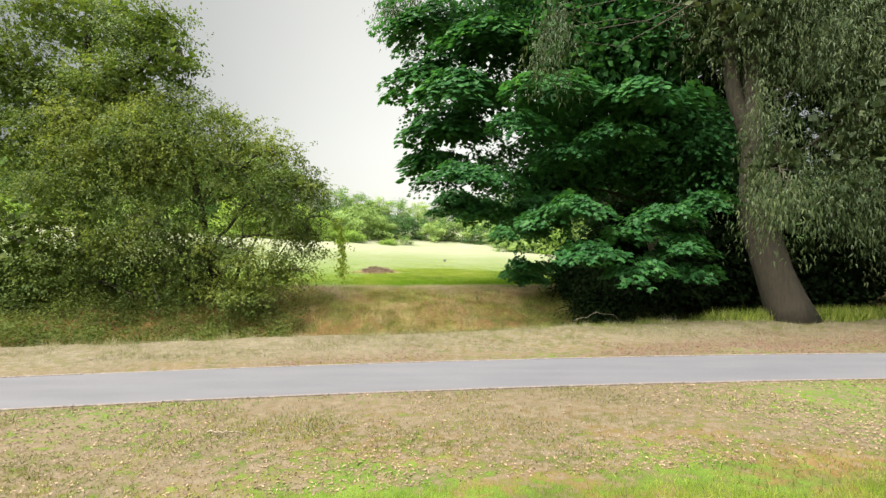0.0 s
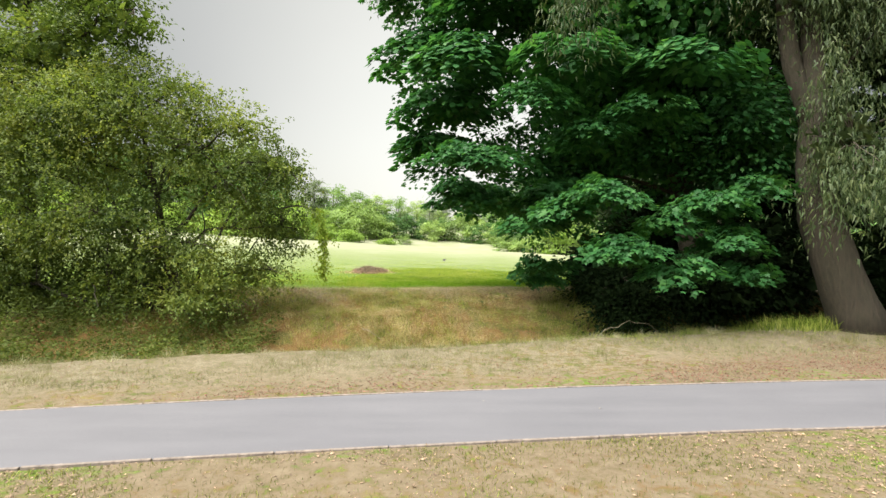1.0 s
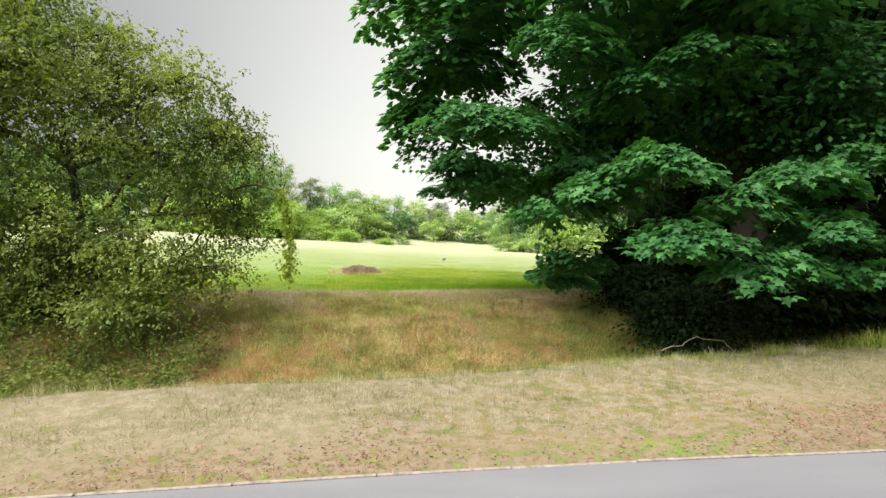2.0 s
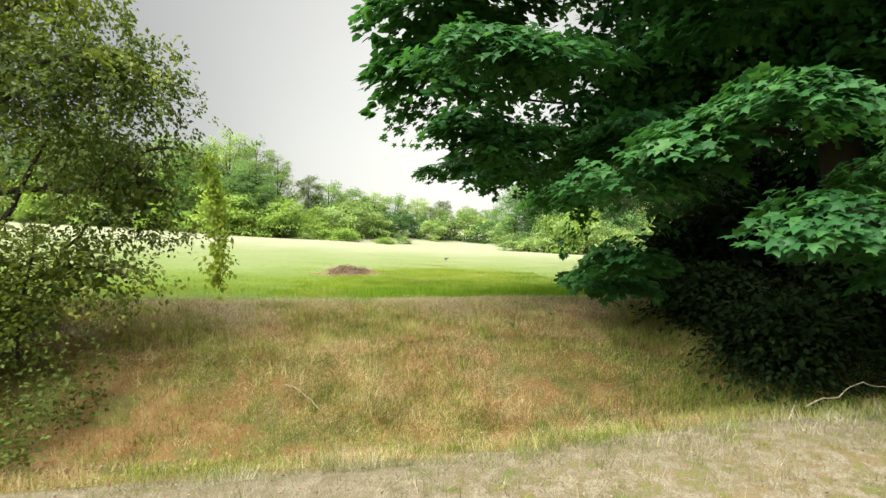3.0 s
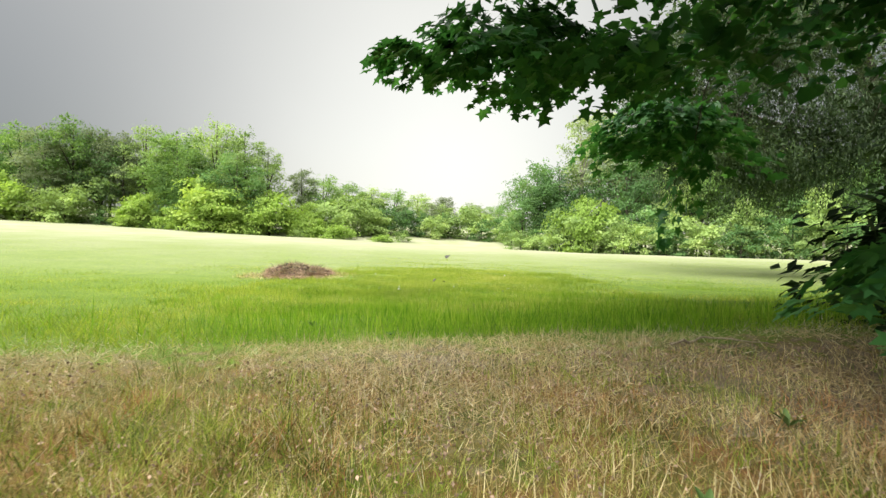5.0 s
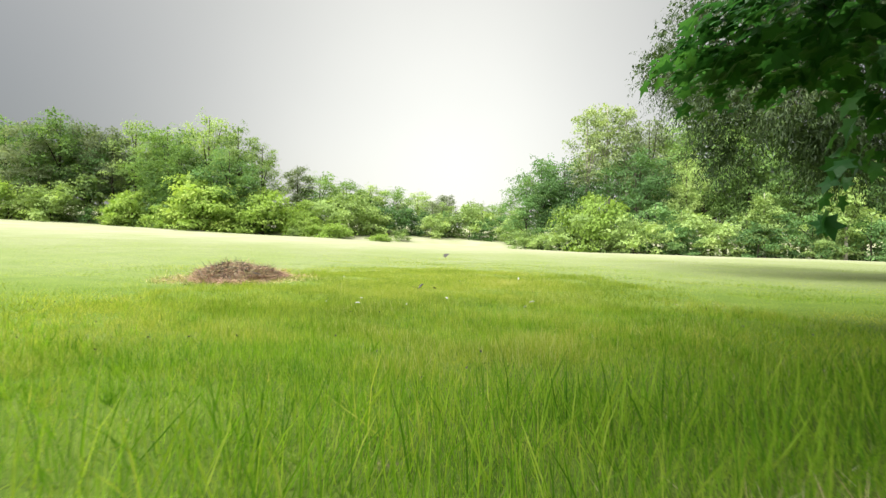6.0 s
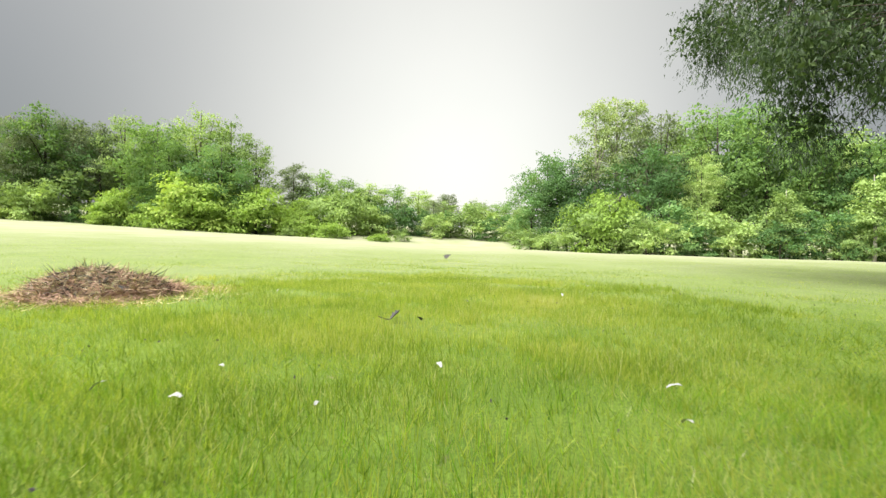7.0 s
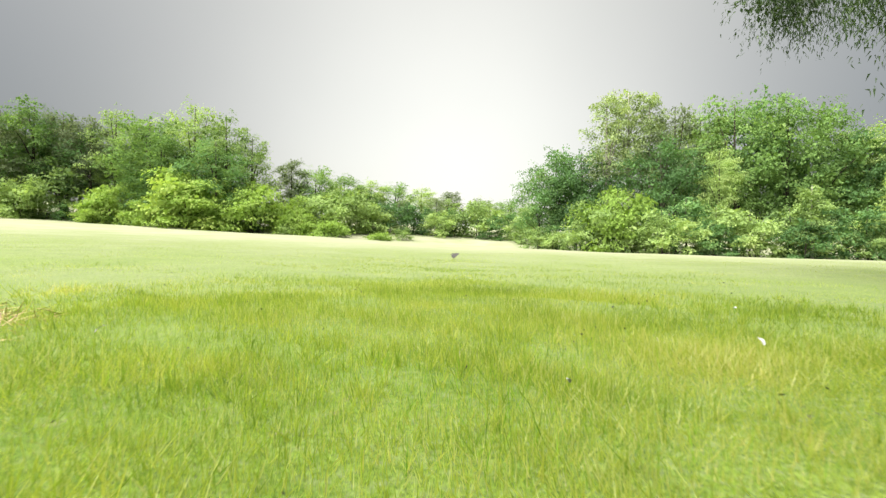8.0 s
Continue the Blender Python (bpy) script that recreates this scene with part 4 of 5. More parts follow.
# ---- far woods ----
def wood_tree(name, height, width, leaves, mat, label, category, lobes=10, size=0.2, group="trees of the far wood", bare=0.08, bark=None):
    """A tree or bush at the origin, later copied: trunk, limbs and a crown of many rounded lobes."""
    tr = thing(name, (0, 0, 0), label, category, group)
    low = bare < 0.05
    mid, tall = (0.52 + 0.45 * bare) * height, (0.5 - 0.45 * bare) * height
    L = [((0, 0, mid), (width * 0.3, width * 0.3, tall * 0.7))]
    for i in range(lobes):
        f = (i + 0.5) / lobes
        a, up = i * 2.4 + rng.uniform(-.4, .4), (-1.15 + 2.1 * f if low else -0.75 + 1.7 * f)
        ring = 0.95 if up < -0.2 and low else math.sqrt(max(0.05, 1 - min(up, 0.98) ** 2))
        rr = width * rng.uniform(0.15, 0.21)
        L.append(((math.cos(a) * ring * width * 0.34, math.sin(a) * ring * width * 0.34, mid + up * tall * 0.76), (rr, rr, min(rr * 0.85, tall * 0.3))))
    per = 24
    C, O = in_lobes(leaves // per, L[:1] + ragged(L[1:], 3, 0.5), 0.8)
    pts = [(0, 0, -0.3), (0.1, 0, height * .2), (0, 0.1, height * .5), (0.05, 0, height * .9)]
    v, t = tube(pts, np.array([0.02, 0.016, 0.011, 0.003]) * height, 7)
    raw("trunk", v, t, bark or M_BARK, tr, smooth=True)
    for c, r in L[1::3]:
        v, t = tube(bent((0, 0, c[2] * 0.6), c, 0.2, 5, 0.1), np.linspace(0.008 * height, 0.03, 5), 5)
        raw("limb", v, t, bark or M_BARK, tr)
    outer = spray_leaves(C, O, per, 0.45, size, TRI_LEAF, 0.25, 0.6, 0.3, 0.3, 1.0)
    tagged(raw("crown", *join(outer, inner_leaves(leaves // 8, L, size * 1.7, 0.72)), mat, tr), kind="stuff")
    return tr


# crowns of the far wood, in the haze-paled leaf colours
ARCH = [wood_tree("oak_tree", 13, 11, 9600, HAZED_LEAF_MATS[0], "rounded mid green oak in the far wood", "tree", 13),
        wood_tree("ash_tree", 15, 9, 9600, HAZED_LEAF_MATS[1], "tall light green ash in the far wood", "tree", 14),
        wood_tree("sycamore_tree", 12, 10, 9600, HAZED_LEAF_MATS[2], "dense blue-green sycamore in the far wood", "tree", 13),
        wood_tree("alder_tree", 14, 8, 9000, HAZED_LEAF_MATS[3], "grey-green alder in the far wood", "tree", 13),
        wood_tree("poplar_tree", 18, 6.5, 6000, HAZED_LEAF_MATS[4], "tall pale poplar with an airy crown", "tree", 15, bare=0.3, bark=M_PALEBARK)]
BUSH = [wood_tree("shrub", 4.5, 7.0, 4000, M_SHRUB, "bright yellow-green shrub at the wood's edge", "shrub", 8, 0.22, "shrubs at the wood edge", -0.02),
        wood_tree("hazel_shrub", 5.0, 6.5, 3000, HAZED_LEAF_MATS[1], "green hazel shrub at the wood's edge", "shrub", 8, 0.22, "shrubs at the wood edge", -0.02),
        wood_tree("holly_shrub", 6.0, 6.5, 3000, HAZED_LEAF_MATS[2], "dark green holly shrub at the wood's edge", "shrub", 9, 0.22, "shrubs at the wood edge", -0.02),
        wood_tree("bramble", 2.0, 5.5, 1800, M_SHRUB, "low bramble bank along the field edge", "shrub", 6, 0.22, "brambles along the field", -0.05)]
BIRCH = wood_tree("birch_tree", 9, 3.4, 3200, HAZED_LEAF_MATS[1], "slender young birch with a pale stem at the wood's edge", "tree", 9, 0.22, "", 0.12, M_PALEBARK)
TALL = {id(a): h for a, h in zip(ARCH + BUSH + [BIRCH], (13, 15, 12, 14, 18, 4.5, 5.0, 6.0, 2.0, 9.0))}
used = set()


def plant(src, x, y, h, wide=1.0):
    """Sets a wood tree of height h on the ground at x, y; the first use moves the built one, later uses copy it."""
    sz = h / TALL[id(src)]
    m = pose(x, y, gz(x, y) - (0.1 if TALL[id(src)] > 9 else 0.45), 0, 0, rng.uniform(0, 360)) @ Matrix.Diagonal((sz * wide, sz * wide, sz, 1))
    if id(src) not in used:
        used.add(id(src))
        src.matrix_basis = m
        return src
    c = copy_thing(src, m)
    c.matrix_basis = m
    return c


def wood_line(points, step, kinds, depth=0.0, vary=0.1):
    """Plants a row of trees along a line of plan points (x, y, height)."""
    p = np.array(points, float)
    seg = np.linalg.norm(np.diff(p[:, :2], axis=0), axis=1)
    total, d = seg.sum(), 0.0
    while d < total:
        k = int(np.searchsorted(np.cumsum(seg), d, side="right"))
        f = (d - seg[:k].sum()) / seg[k]
        q = p[k] + (p[k + 1] - p[k]) * f
        x, y = q[0] + rng.normal(0, 0.7), q[1] + rng.normal(0, 0.7) + rng.uniform(0, depth)
        plant(kinds[int(rng.integers(len(kinds)))], x, y, q[2] * rng.uniform(1 - vary, 1 + vary), rng.uniform(0.9, 1.1))
        d += step * rng.uniform(0.75, 1.25)


OAK, ASHT, SYC, ALD, POP = ARCH
# the trees whose crowns stand against the sky: x, y, height
for src, x_, y_, h_, w_ in ((ALD, -56.6, 87, 13.8, 1.0), (OAK, -53.9, 89, 14.8, 0.9), (ALD, -50.8, 90, 14.0, 0.8), (ALD, -47.2, 90, 13.6, 0.8), (ASHT, -44.5, 91, 14.9, 0.9), (OAK, -39.4, 90, 13.8, 1.0),
                            (ASHT, -33.9, 91, 16.2, 0.9), (ASHT, -29.8, 91, 14.7, 0.85), (ASHT, -26.3, 91, 12.4, 0.85), (SYC, -29.4, 87, 11.2, 1.0), (OAK, -36.5, 87.5, 11.5, 0.9), (ALD, -23.3, 98, 10.0, 1.0),
                            (OAK, -20.2, 100, 8.9, 1.1), (OAK, -16.4, 102, 8.0, 1.1), (ASHT, -12.8, 104, 7.8, 1.2), (OAK, -9.0, 106, 7.5, 1.2), (ASHT, -5.2, 110, 7.3, 1.3), (ALD, 0.0, 116, 7.4, 1.3), (ASHT, 5.1, 118, 6.4, 1.3), (OAK, 10.0, 116, 6.1, 1.3),
                            (SYC, 10.9, 88, 10.3, 0.75), (SYC, 13.0, 88, 12.7, 0.8), (SYC, 15.9, 87, 12.4, 0.8), (POP, 18.7, 86, 18.6, 0.9), (POP, 21.6, 87, 20.0, 0.9), (POP, 23.8, 86, 19.2, 0.8), (ALD, 26.9, 86, 18.0, 0.8),
                            (ASHT, 30.4, 87, 17.3, 0.9), (OAK, 33.4, 85, 18.4, 0.85), (SYC, 37.2, 87, 19.5, 0.8), (OAK, 38.4, 83, 17.9, 0.8), (OAK, 41.2, 82, 17.2, 0.8), (SYC, 44.4, 82, 14.8, 0.9), (OAK, 47.2, 80, 14.2, 1.0), (ASHT, 28.6, 79, 11.6, 0.7), (SYC, 23.6, 82, 13.1, 0.9)):
    plant(src, x_, y_, h_ * 1.09, w_ * 0.95)
# the wood behind and between them
wood_line([(-92, 84, 13), (-62, 90, 13), (-40, 93, 12.5), (-27, 94, 10.5)], 5.5, [OAK, ALD, SYC, OAK], 2, 0.14)
wood_line([(-88, 92, 14), (-62, 97, 13), (-38, 99, 12.5)], 8, [ALD, OAK], 3)
wood_line([(-24, 104, 7.5), (-15, 110, 6.8), (-4, 119, 6), (8, 124, 5.5), (18, 114, 6)], 5.5, [OAK, ASHT, ALD, SYC], 2, 0.12)
wood_line([(17, 90, 11), (30, 91, 14.5), (46, 86, 13.5), (66, 76, 14)], 5.5, [SYC, OAK, ALD], 1.5, 0.12)
wood_line([(47, 83, 15), (68, 75, 16)], 5.5, [OAK, SYC, ASHT], 1.5, 0.15)
wood_line([(-86, 78, 5), (-58, 84, 5), (-40, 85, 4.5)], 4.5, [BUSH[1], BUSH[2], BUSH[0]], 1.5, 0.4)
wood_line([(-42, 85, 4.5), (-30, 87, 6.5), (-16, 91, 4.5)], 4.4, [BUSH[0], BUSH[1], BUSH[2], BUSH[0]], 2.5, 0.4)
wood_line([(-92, 80, 5), (-60, 86, 6), (-40, 87.5, 6.5), (-16, 94, 6), (-4, 104, 6), (12, 104, 5.5)], 3.8, [BUSH[1], BUSH[2], BUSH[1], BUSH[0]], 1.5, 0.35)
wood_line([(-34, 83, 1.8), (-18, 86, 2.4), (-4, 92, 1.8)], 4.6, [BUSH[3], BUSH[1], BUSH[3]], 2, 0.4)
wood_line([(-12, 97, 5.5), (0, 104, 5), (10, 102, 5), (14, 92, 4)], 4.0, [BUSH[1], BUSH[2], BUSH[1]])
wood_line([(14, 86, 4), (17, 78, 7), (22, 75, 6.5), (30, 73, 6), (42, 71, 6.5), (60, 67, 6)], 3.8, [BUSH[1], BUSH[2], BUSH[2]])
wood_line([(10, 85, 3.5), (15, 79.5, 4.2), (20, 73.5, 4.5), (34, 70.5, 4.5), (60, 65, 4.5)], 2.9, [BUSH[1], BUSH[2], BUSH[1]], 0.5, 0.25)
plant(BUSH[0], 17.2, 77, 7.8, 0.75)
for x_, y_, h_ in ((-36, 83.6, 3.6), (-31.5, 84.0, 6.4), (-28, 85.0, 4.4), (-24.5, 86.4, 7.2), (-19.5, 88, 3.8)):
    plant(BUSH[0], x_, y_, h_, 0.95)
wood_line([(-11, 103, 6.0), (2, 107, 6.0), (13, 104, 6.0)], 3.8, [ASHT, OAK, ALD], 1.5)
plant(BIRCH, 39.5, 68.5, 9.5)
plant(BIRCH, 33.0, 71.0, 8.0)


# ---- grass ----
def blades(name, x, y, h, mat, label, lean=0.35, width=1.0, template=TUFT_BLADE, category="grass"):
    """Blades of grass of height h on the ground at x, y."""
    P = np.stack([x, y, ground_z(x, y) - 0.01], -1)
    n = len(x)
    a = rng.uniform(0, 2 * np.pi, n)
    side = np.stack([np.cos(a), np.sin(a), np.zeros(n)], -1)
    X = unit(np.array([0, 0, 1.0]) + side * np.abs(rng.normal(0, lean, n))[:, None])
    face = rng.uniform(0, 2 * np.pi, n)
    N = np.stack([np.cos(face), np.sin(face), np.full(n, 0.25)], -1)
    v, t = scatter((template[0] * (1, width, 1), template[1]), P, X, N, h)
    ob = raw(name, v, t, mat)
    return tagged(ob, label, category, kind="stuff")


def spots(n, x0, x1, y0, y1, keep):
    x, y = rng.uniform(x0, x1, n), rng.uniform(y0, y1, n)
    k = keep(x, y) > rng.random(n)
    return x[k], y[k]


def tufts(n, per, spread, x0, x1, y0, y1, keep):
    """Places of blades gathered in tufts, with the height factor of each tuft."""
    x, y = spots(n, x0, x1, y0, y1, keep)
    f = np.repeat(rng.uniform(0.5, 1.4, len(x)), per)
    x, y = np.repeat(x, per) + rng.normal(0, spread, len(x) * per), np.repeat(y, per) + rng.normal(0, spread, len(y) * per)
    return x, y, f * rng.uniform(0.4, 1.2, len(x))


def uu(x, y):
    return lie(x, y)


def bare(x, y):
    return np.hypot((x - 3.9) / 2.9, (y - 16.1) / 1.0) + 0.2 * lumps(x, y, 1.7) < 1


def heap_near(x, y):
    return np.hypot(x + 3.0, y - 24.0) < 0.65


# lush field grass, densest along the camera's way
x, y = spots(420000, -12, 12, 16.0, 40.0, lambda x, y: (uu(x, y) > 16.4 + 0.4 * lumps(x, y, 0.8)) * np.clip(1.25 - np.abs(x) / 12 - np.maximum(0, y - 20) / 18, 0.0, 1) * ~bare(x, y) * ~heap_near(x, y))
h = 0.055 * (1 + 0.4 * lumps(x, y, 0.9)) * rng.uniform(0.5, 1.5, len(x))
h = h * np.where(y > 21, 0.8, 1.0)
blades("field_grass", x, y, h, M_FIELD, "lush yellow-green meadow grass on the field", 1.4, 0.75)
x, y = spots(460000, -3.2, 3.2, 16.4, 28.5, lambda x, y: (uu(x, y) > 16.5 + 0.3 * lumps(x, y, 0.8)) * np.clip(1.3 - np.abs(x) / 3.2 - np.maximum(0, y - 26) / 4, 0, 1) * ~bare(x, y) * np.clip(0.8 + 0.5 * lumps(x, y, 2.1), 0.4, 1))
h = np.where(y > 21, 0.8, 1.0) * rng.uniform(0.03, 0.09, len(x)) * (1 + 0.4 * lumps(x, y, 1.6))
deep = y + 0.8 * lumps(x, y, 0.9) + rng.normal(0, 0.9, len(x)) < np.where(x > -0.5, 20.2, 20.2 + 2.5 * (x + 0.5))
blades("near_grass", x[~deep], y[~deep], h[~deep], M_FIELD, "thick fine grass with bleached blades on the field", 0.7, 0.42)
blades("green_meadow_grass", x[deep], y[deep], h[deep], M_TALL, "deep green meadow grass above the bank", 0.6, 0.42)
x, y = spots(330000, -2.2, 2.2, 18.0, 28.0, lambda x, y: np.clip(1.3 - np.abs(x) / 2.0 - np.maximum(0, y - 25.5) / 3, 0, 1) * np.clip(0.75 + 0.5 * lumps(x, y, 3.0), 0.3, 1))
h = rng.uniform(0.025, 0.07, len(x)) * (1 + 0.5 * lumps(x, y, 3.0))
pick = rng.random(len(x)) < 0.22
blades("fine_grass", x[~pick], y[~pick], h[~pick], M_FIELD, "dense fine grass blades standing on the field", 0.75, 0.5)
blades("pale_fine_grass", x[pick], y[pick], h[pick] * 1.15, M_PALETIP, "pale bleached blades among the fine field grass", 0.8, 0.42)
x, y = spots(60000, -3.4, 3.4, 17.5, 27.0, lambda x, y: np.clip(0.1 + 0.4 * lumps(x + 3, y, 1.9), 0.06, 1))
blades("thatch", x, y, rng.uniform(0.02, 0.06, len(x)), M_PALESTRAW, "loose bleached stalks lying in the meadow grass", 1.4, 0.5)
x, y = spots(110000, -6, 6, 16.2, 26.0, lambda x, y: (uu(x, y) > 16.5 + 0.3 * lumps(x, y, 0.8)) * np.clip(-0.2 + 0.6 * lumps(x, y, 1.4) + 1.4 * np.exp(-((uu(x, y) - 17.2) / 0.7) ** 2), 0, 1) * np.clip((x + 2.2) / 2.2, 0.12, 1) * ~bare(x, y) * ~heap_near(x, y))
h = rng.uniform(0.045, 0.11, len(x)) + 0.17 * np.exp(-((uu(x, y) - 17.2) / 0.8) ** 2) * rng.uniform(0, 1.2, len(x))
blades("tall_grass", x, y, h, M_TALL, "taller green tufts along the top of the bank", 0.4, 0.3, BLADE)
x, y, f = tufts(11000, 14, 0.02, -3.2, 3.2, 17.6, 27.0, lambda x, y: np.clip(0.3 + 1.0 * lumps(x, y, 2.6), 0.08, 1) * ~heap_near(x, y))
half = rng.random(len(x) // 14).repeat(14) < np.clip((y - 18.5) / 3, 0.2, 1)
blades("field_yellow_tufts", x[half], y[half], 0.075 * f[half], M_FIELD, "yellow-green tufts standing on the field", 0.55, 0.6)
x, y, f = x[~half], y[~half], f[~half]
blades("field_tufts", x, y, 0.075 * f, M_TALL, "small standing tufts of fresh grass on the field", 0.5, 0.6)
x, y = spots(2600, -3.4, 3.4, 17.2, 28.0, lambda x, y: np.clip(1.2 * lumps(x, y, 3.1) - 0.2, 0.02, 1))
P = np.stack([x, y, ground_z(x, y) + rng.uniform(0.02, 0.11, len(x))], -1)
v, t = scatter(SMALL_LEAF, P, unit(rng.normal(size=P.shape)), unit(rng.normal(size=P.shape)), rng.uniform(0.006, 0.02, len(x)))
tagged(raw("dark_seed_heads", v, t, M_CLOD), "small dark seed heads and dead scraps in the grass", "seed heads", kind="stuff")
x, y = spots(60000, -24, 24, 18.0, 46.0, lambda x, y: np.clip((y - 25) / 9, 0, 1) * np.clip(1 - (y - 38) / 30, 0.1, 1))
blades("seeding_grass", x, y, rng.uniform(0.03, 0.06, len(x)), M_SEED, "pale seeding grass further out on the field", 1.6, 1.6)
# dry bank: a felt of lying straw, upright blades over it, and rusty and green patches
def on_bank(x, y):
    return (uu(x, y) > 11.3) * (uu(x, y) < 16.5 + 0.3 * lumps(x, y, 0.8))


x, y = spots(70000, -8, 7, 10.0, 18.5, lambda x, y: on_bank(x, y) * np.clip((15.9 - uu(x, y)) / 0.9, 0.15, 1) * np.where(bare(x, y), 0.4, 1))
blades("bank_grass", x, y, rng.uniform(0.03, 0.09, len(x)), M_STRAW, "matted dry brown and straw-coloured grass on the bank", 1.5, 0.55)
x, y = spots(110000, -4.2, 4.2, 12.4, 17.4, lambda x, y: on_bank(x, y) * np.clip((15.9 - uu(x, y)) / 0.9, 0.2, 1) * np.clip(1.3 - np.abs(x) / 4, 0.2, 1) * np.clip(0.8 + 0.5 * lumps(x, y, 1.1), 0.25, 1) * np.where(bare(x, y), 0.4, 1))
blades("bank_straw", x, y, rng.uniform(0.03, 0.11, len(x)), M_STRAW, "fine matted straw lying on the dry bank", 3.0, 0.4)
for name_, n_, mat_, off_, sc_, tall_, lab_ in (("bank_tangle", 230000, M_STRAW, 11.0, 2.3, 0.085, "dense tangle of straw-coloured blades on the bank"), ("bank_olive_grass", 320000, M_TUFT, 29.0, 1.9, 0.085, "fine olive green blades all through the bank"),
                                               ("bank_russet_grass", 190000, M_RUST, 47.0, 1.7, 0.075, "russet dead blades through the bank grass")):
    x, y = spots(n_, -6.2, 3.6, 10.6, 16.6, lambda x, y: on_bank(x, y) * (uu(x, y) < 16.1) * np.clip(0.35 + 1.2 * lumps(x + off_, y - off_, sc_), 0.04, 1) * np.clip(1.6 - np.abs(x + 1.4) / 3.7, 0.15, 1) * np.clip((16.2 - uu(x, y)) / 1.2, 0.25, 1) * np.where(bare(x, y), 0.4, 1))
    blades(name_, x, y, tall_ * rng.uniform(0.3, 1.2, len(x)), mat_, lab_, 1.2, 0.45)
x, y = spots(190000, -5.5, 3.8, 10.8, 17.4, lambda x, y: on_bank(x, y) * np.clip(0.45 + 0.9 * lumps(x + 7, y - 3, 1.4) + 0.5 * np.exp(-((uu(x, y) - 15.8) / 0.5) ** 2), 0.06, 1) * np.clip(1.5 - np.abs(x + 0.6) / 3.4, 0.15, 1))
blades("lying_stalks", x, y, rng.uniform(0.05, 0.15, len(x)), M_STALK, "pale dry stalks lying in tangles over the bank", 3.5, 0.26)
for name_, n_, mat_, off_, lab_ in (("straw_clumps", 620, M_STRAW, 3.0, "thick straw-coloured grass clumps on the bank"), ("green_clumps", 900, M_TUFT, 13.0, "thick green grass clumps on the bank"), ("russet_clumps", 420, M_RUST, 23.0, "russet clumps of dead grass on the bank")):
    x, y, f = tufts(n_, 60, 0.06, -6.5, 4.2, 10.4, 17.4, lambda x, y: on_bank(x, y) * (uu(x, y) < 15.7) * np.clip(0.5 + 0.9 * lumps(x + off_, y, 1.3), 0.1, 1) * ~bare(x, y))
    blades(name_, x, y, 0.12 * f, mat_, lab_, 0.85, 0.32)
x, y, f = tufts(5000, 14, 0.035, -7, 6, 10.0, 18.0, lambda x, y: on_bank(x, y) * (uu(x, y) < 16.0) * np.clip(0.6 + 0.6 * lumps(x + 3, y + 4, 2.2), 0.15, 1))
blades("bank_dry_tufts", x, y, 0.10 * f, M_STRAW, "upright straw-coloured tufts standing on the bank", 0.7, 0.35)
x, y, f = tufts(12000, 18, 0.06, -7, 6, 10.0, 18.0, lambda x, y: on_bank(x, y) * (uu(x, y) < 15.2) * np.clip(2.0 * lumps(x + 2, y + 1, 1.2) - 0.1, 0, 1))
blades("bank_rusty_grass", x, y, 0.09 * f, M_RUST, "reddish brown dead grass in patches on the bank", 1.1, 0.4)
x, y, f = tufts(14000, 16, 0.045, -8, 7, 10.0, 18.5, lambda x, y: (uu(x, y) > 11.3) * (uu(x, y) < 15.9) * np.clip(0.3 + 1.6 * lumps(x + 5, y, 1.5) + 0.12 * x, 0.08, 1) * ~bare(x, y))
blades("bank_green_grass", x, y, 0.105 * f, M_TUFT, "green tufts among the dry grass of the bank", 0.7, 0.42)
x, y = spots(210000, -8, 6, 12.5, 18.5, lambda x, y: np.exp(-((uu(x, y) - 15.85) / 0.7) ** 2) * np.clip(0.7 + 0.6 * lumps(x, y, 1.2), 0.1, 1) * np.where(bare(x, y), 0.4, 1))
blades("bank_top_straw", x, y, rng.uniform(0.03, 0.11, len(x)), M_PALESTRAW, "bleached straw along the top of the bank", 2.6, 0.55)
# tufts on the crest above the ditch
x, y = spots(110000, -10, 11, 8.0, 14.0, lambda x, y: np.exp(-((uu(x, y) - 10.97) / 0.2) ** 2) * np.clip(0.5 + 0.6 * lumps(x, y, 1.7), 0.1, 1))
blades("crest_grass", x, y, rng.uniform(0.04, 0.15, len(x)) * np.where(x > 0.5, 1.25, 1.0), M_VERGE, "pale upright tufts along the crest of the ditch", 0.7, 0.24)
x, y = spots(70000, -2, 12, 8.0, 15.0, lambda x, y: np.exp(-((uu(x, y) - 10.6) / (0.4 + 0.05 * np.clip(x, 0, 8))) ** 2) * np.clip((x + 0.5) / 4, 0, 1) * np.clip(0.5 + 0.7 * lumps(x, y, 1.1), 0, 1))
blades("crest_green_grass", x, y, rng.uniform(0.04, 0.14, len(x)), M_TUFT, "fresh green tufts on the verge below the willow", 0.9, 0.4)
for name_, n_, mat_, off_, tall_, lab_ in (("crest_tufts", 1700, M_PALESTRAW, 2.0, 0.15, "ragged pale grass tufts along the crest of the ditch"), ("crest_green_tufts", 1100, M_TUFT, 9.0, 0.14, "ragged green grass tufts along the crest of the ditch")):
    x, y, f = tufts(n_, 40, 0.05, -7, 9, 8.5, 13.0, lambda x, y: np.exp(-((uu(x, y) - 10.85) / 0.33) ** 2) * np.clip(0.3 + 1.3 * lumps(x + off_, y, 1.9), 0.03, 1) * (1 if off_ < 5 else np.clip(0.45 + 0.18 * x, 0.15, 1)))
    blades(name_, x, y, tall_ * f, mat_, lab_, 0.7, 0.26)
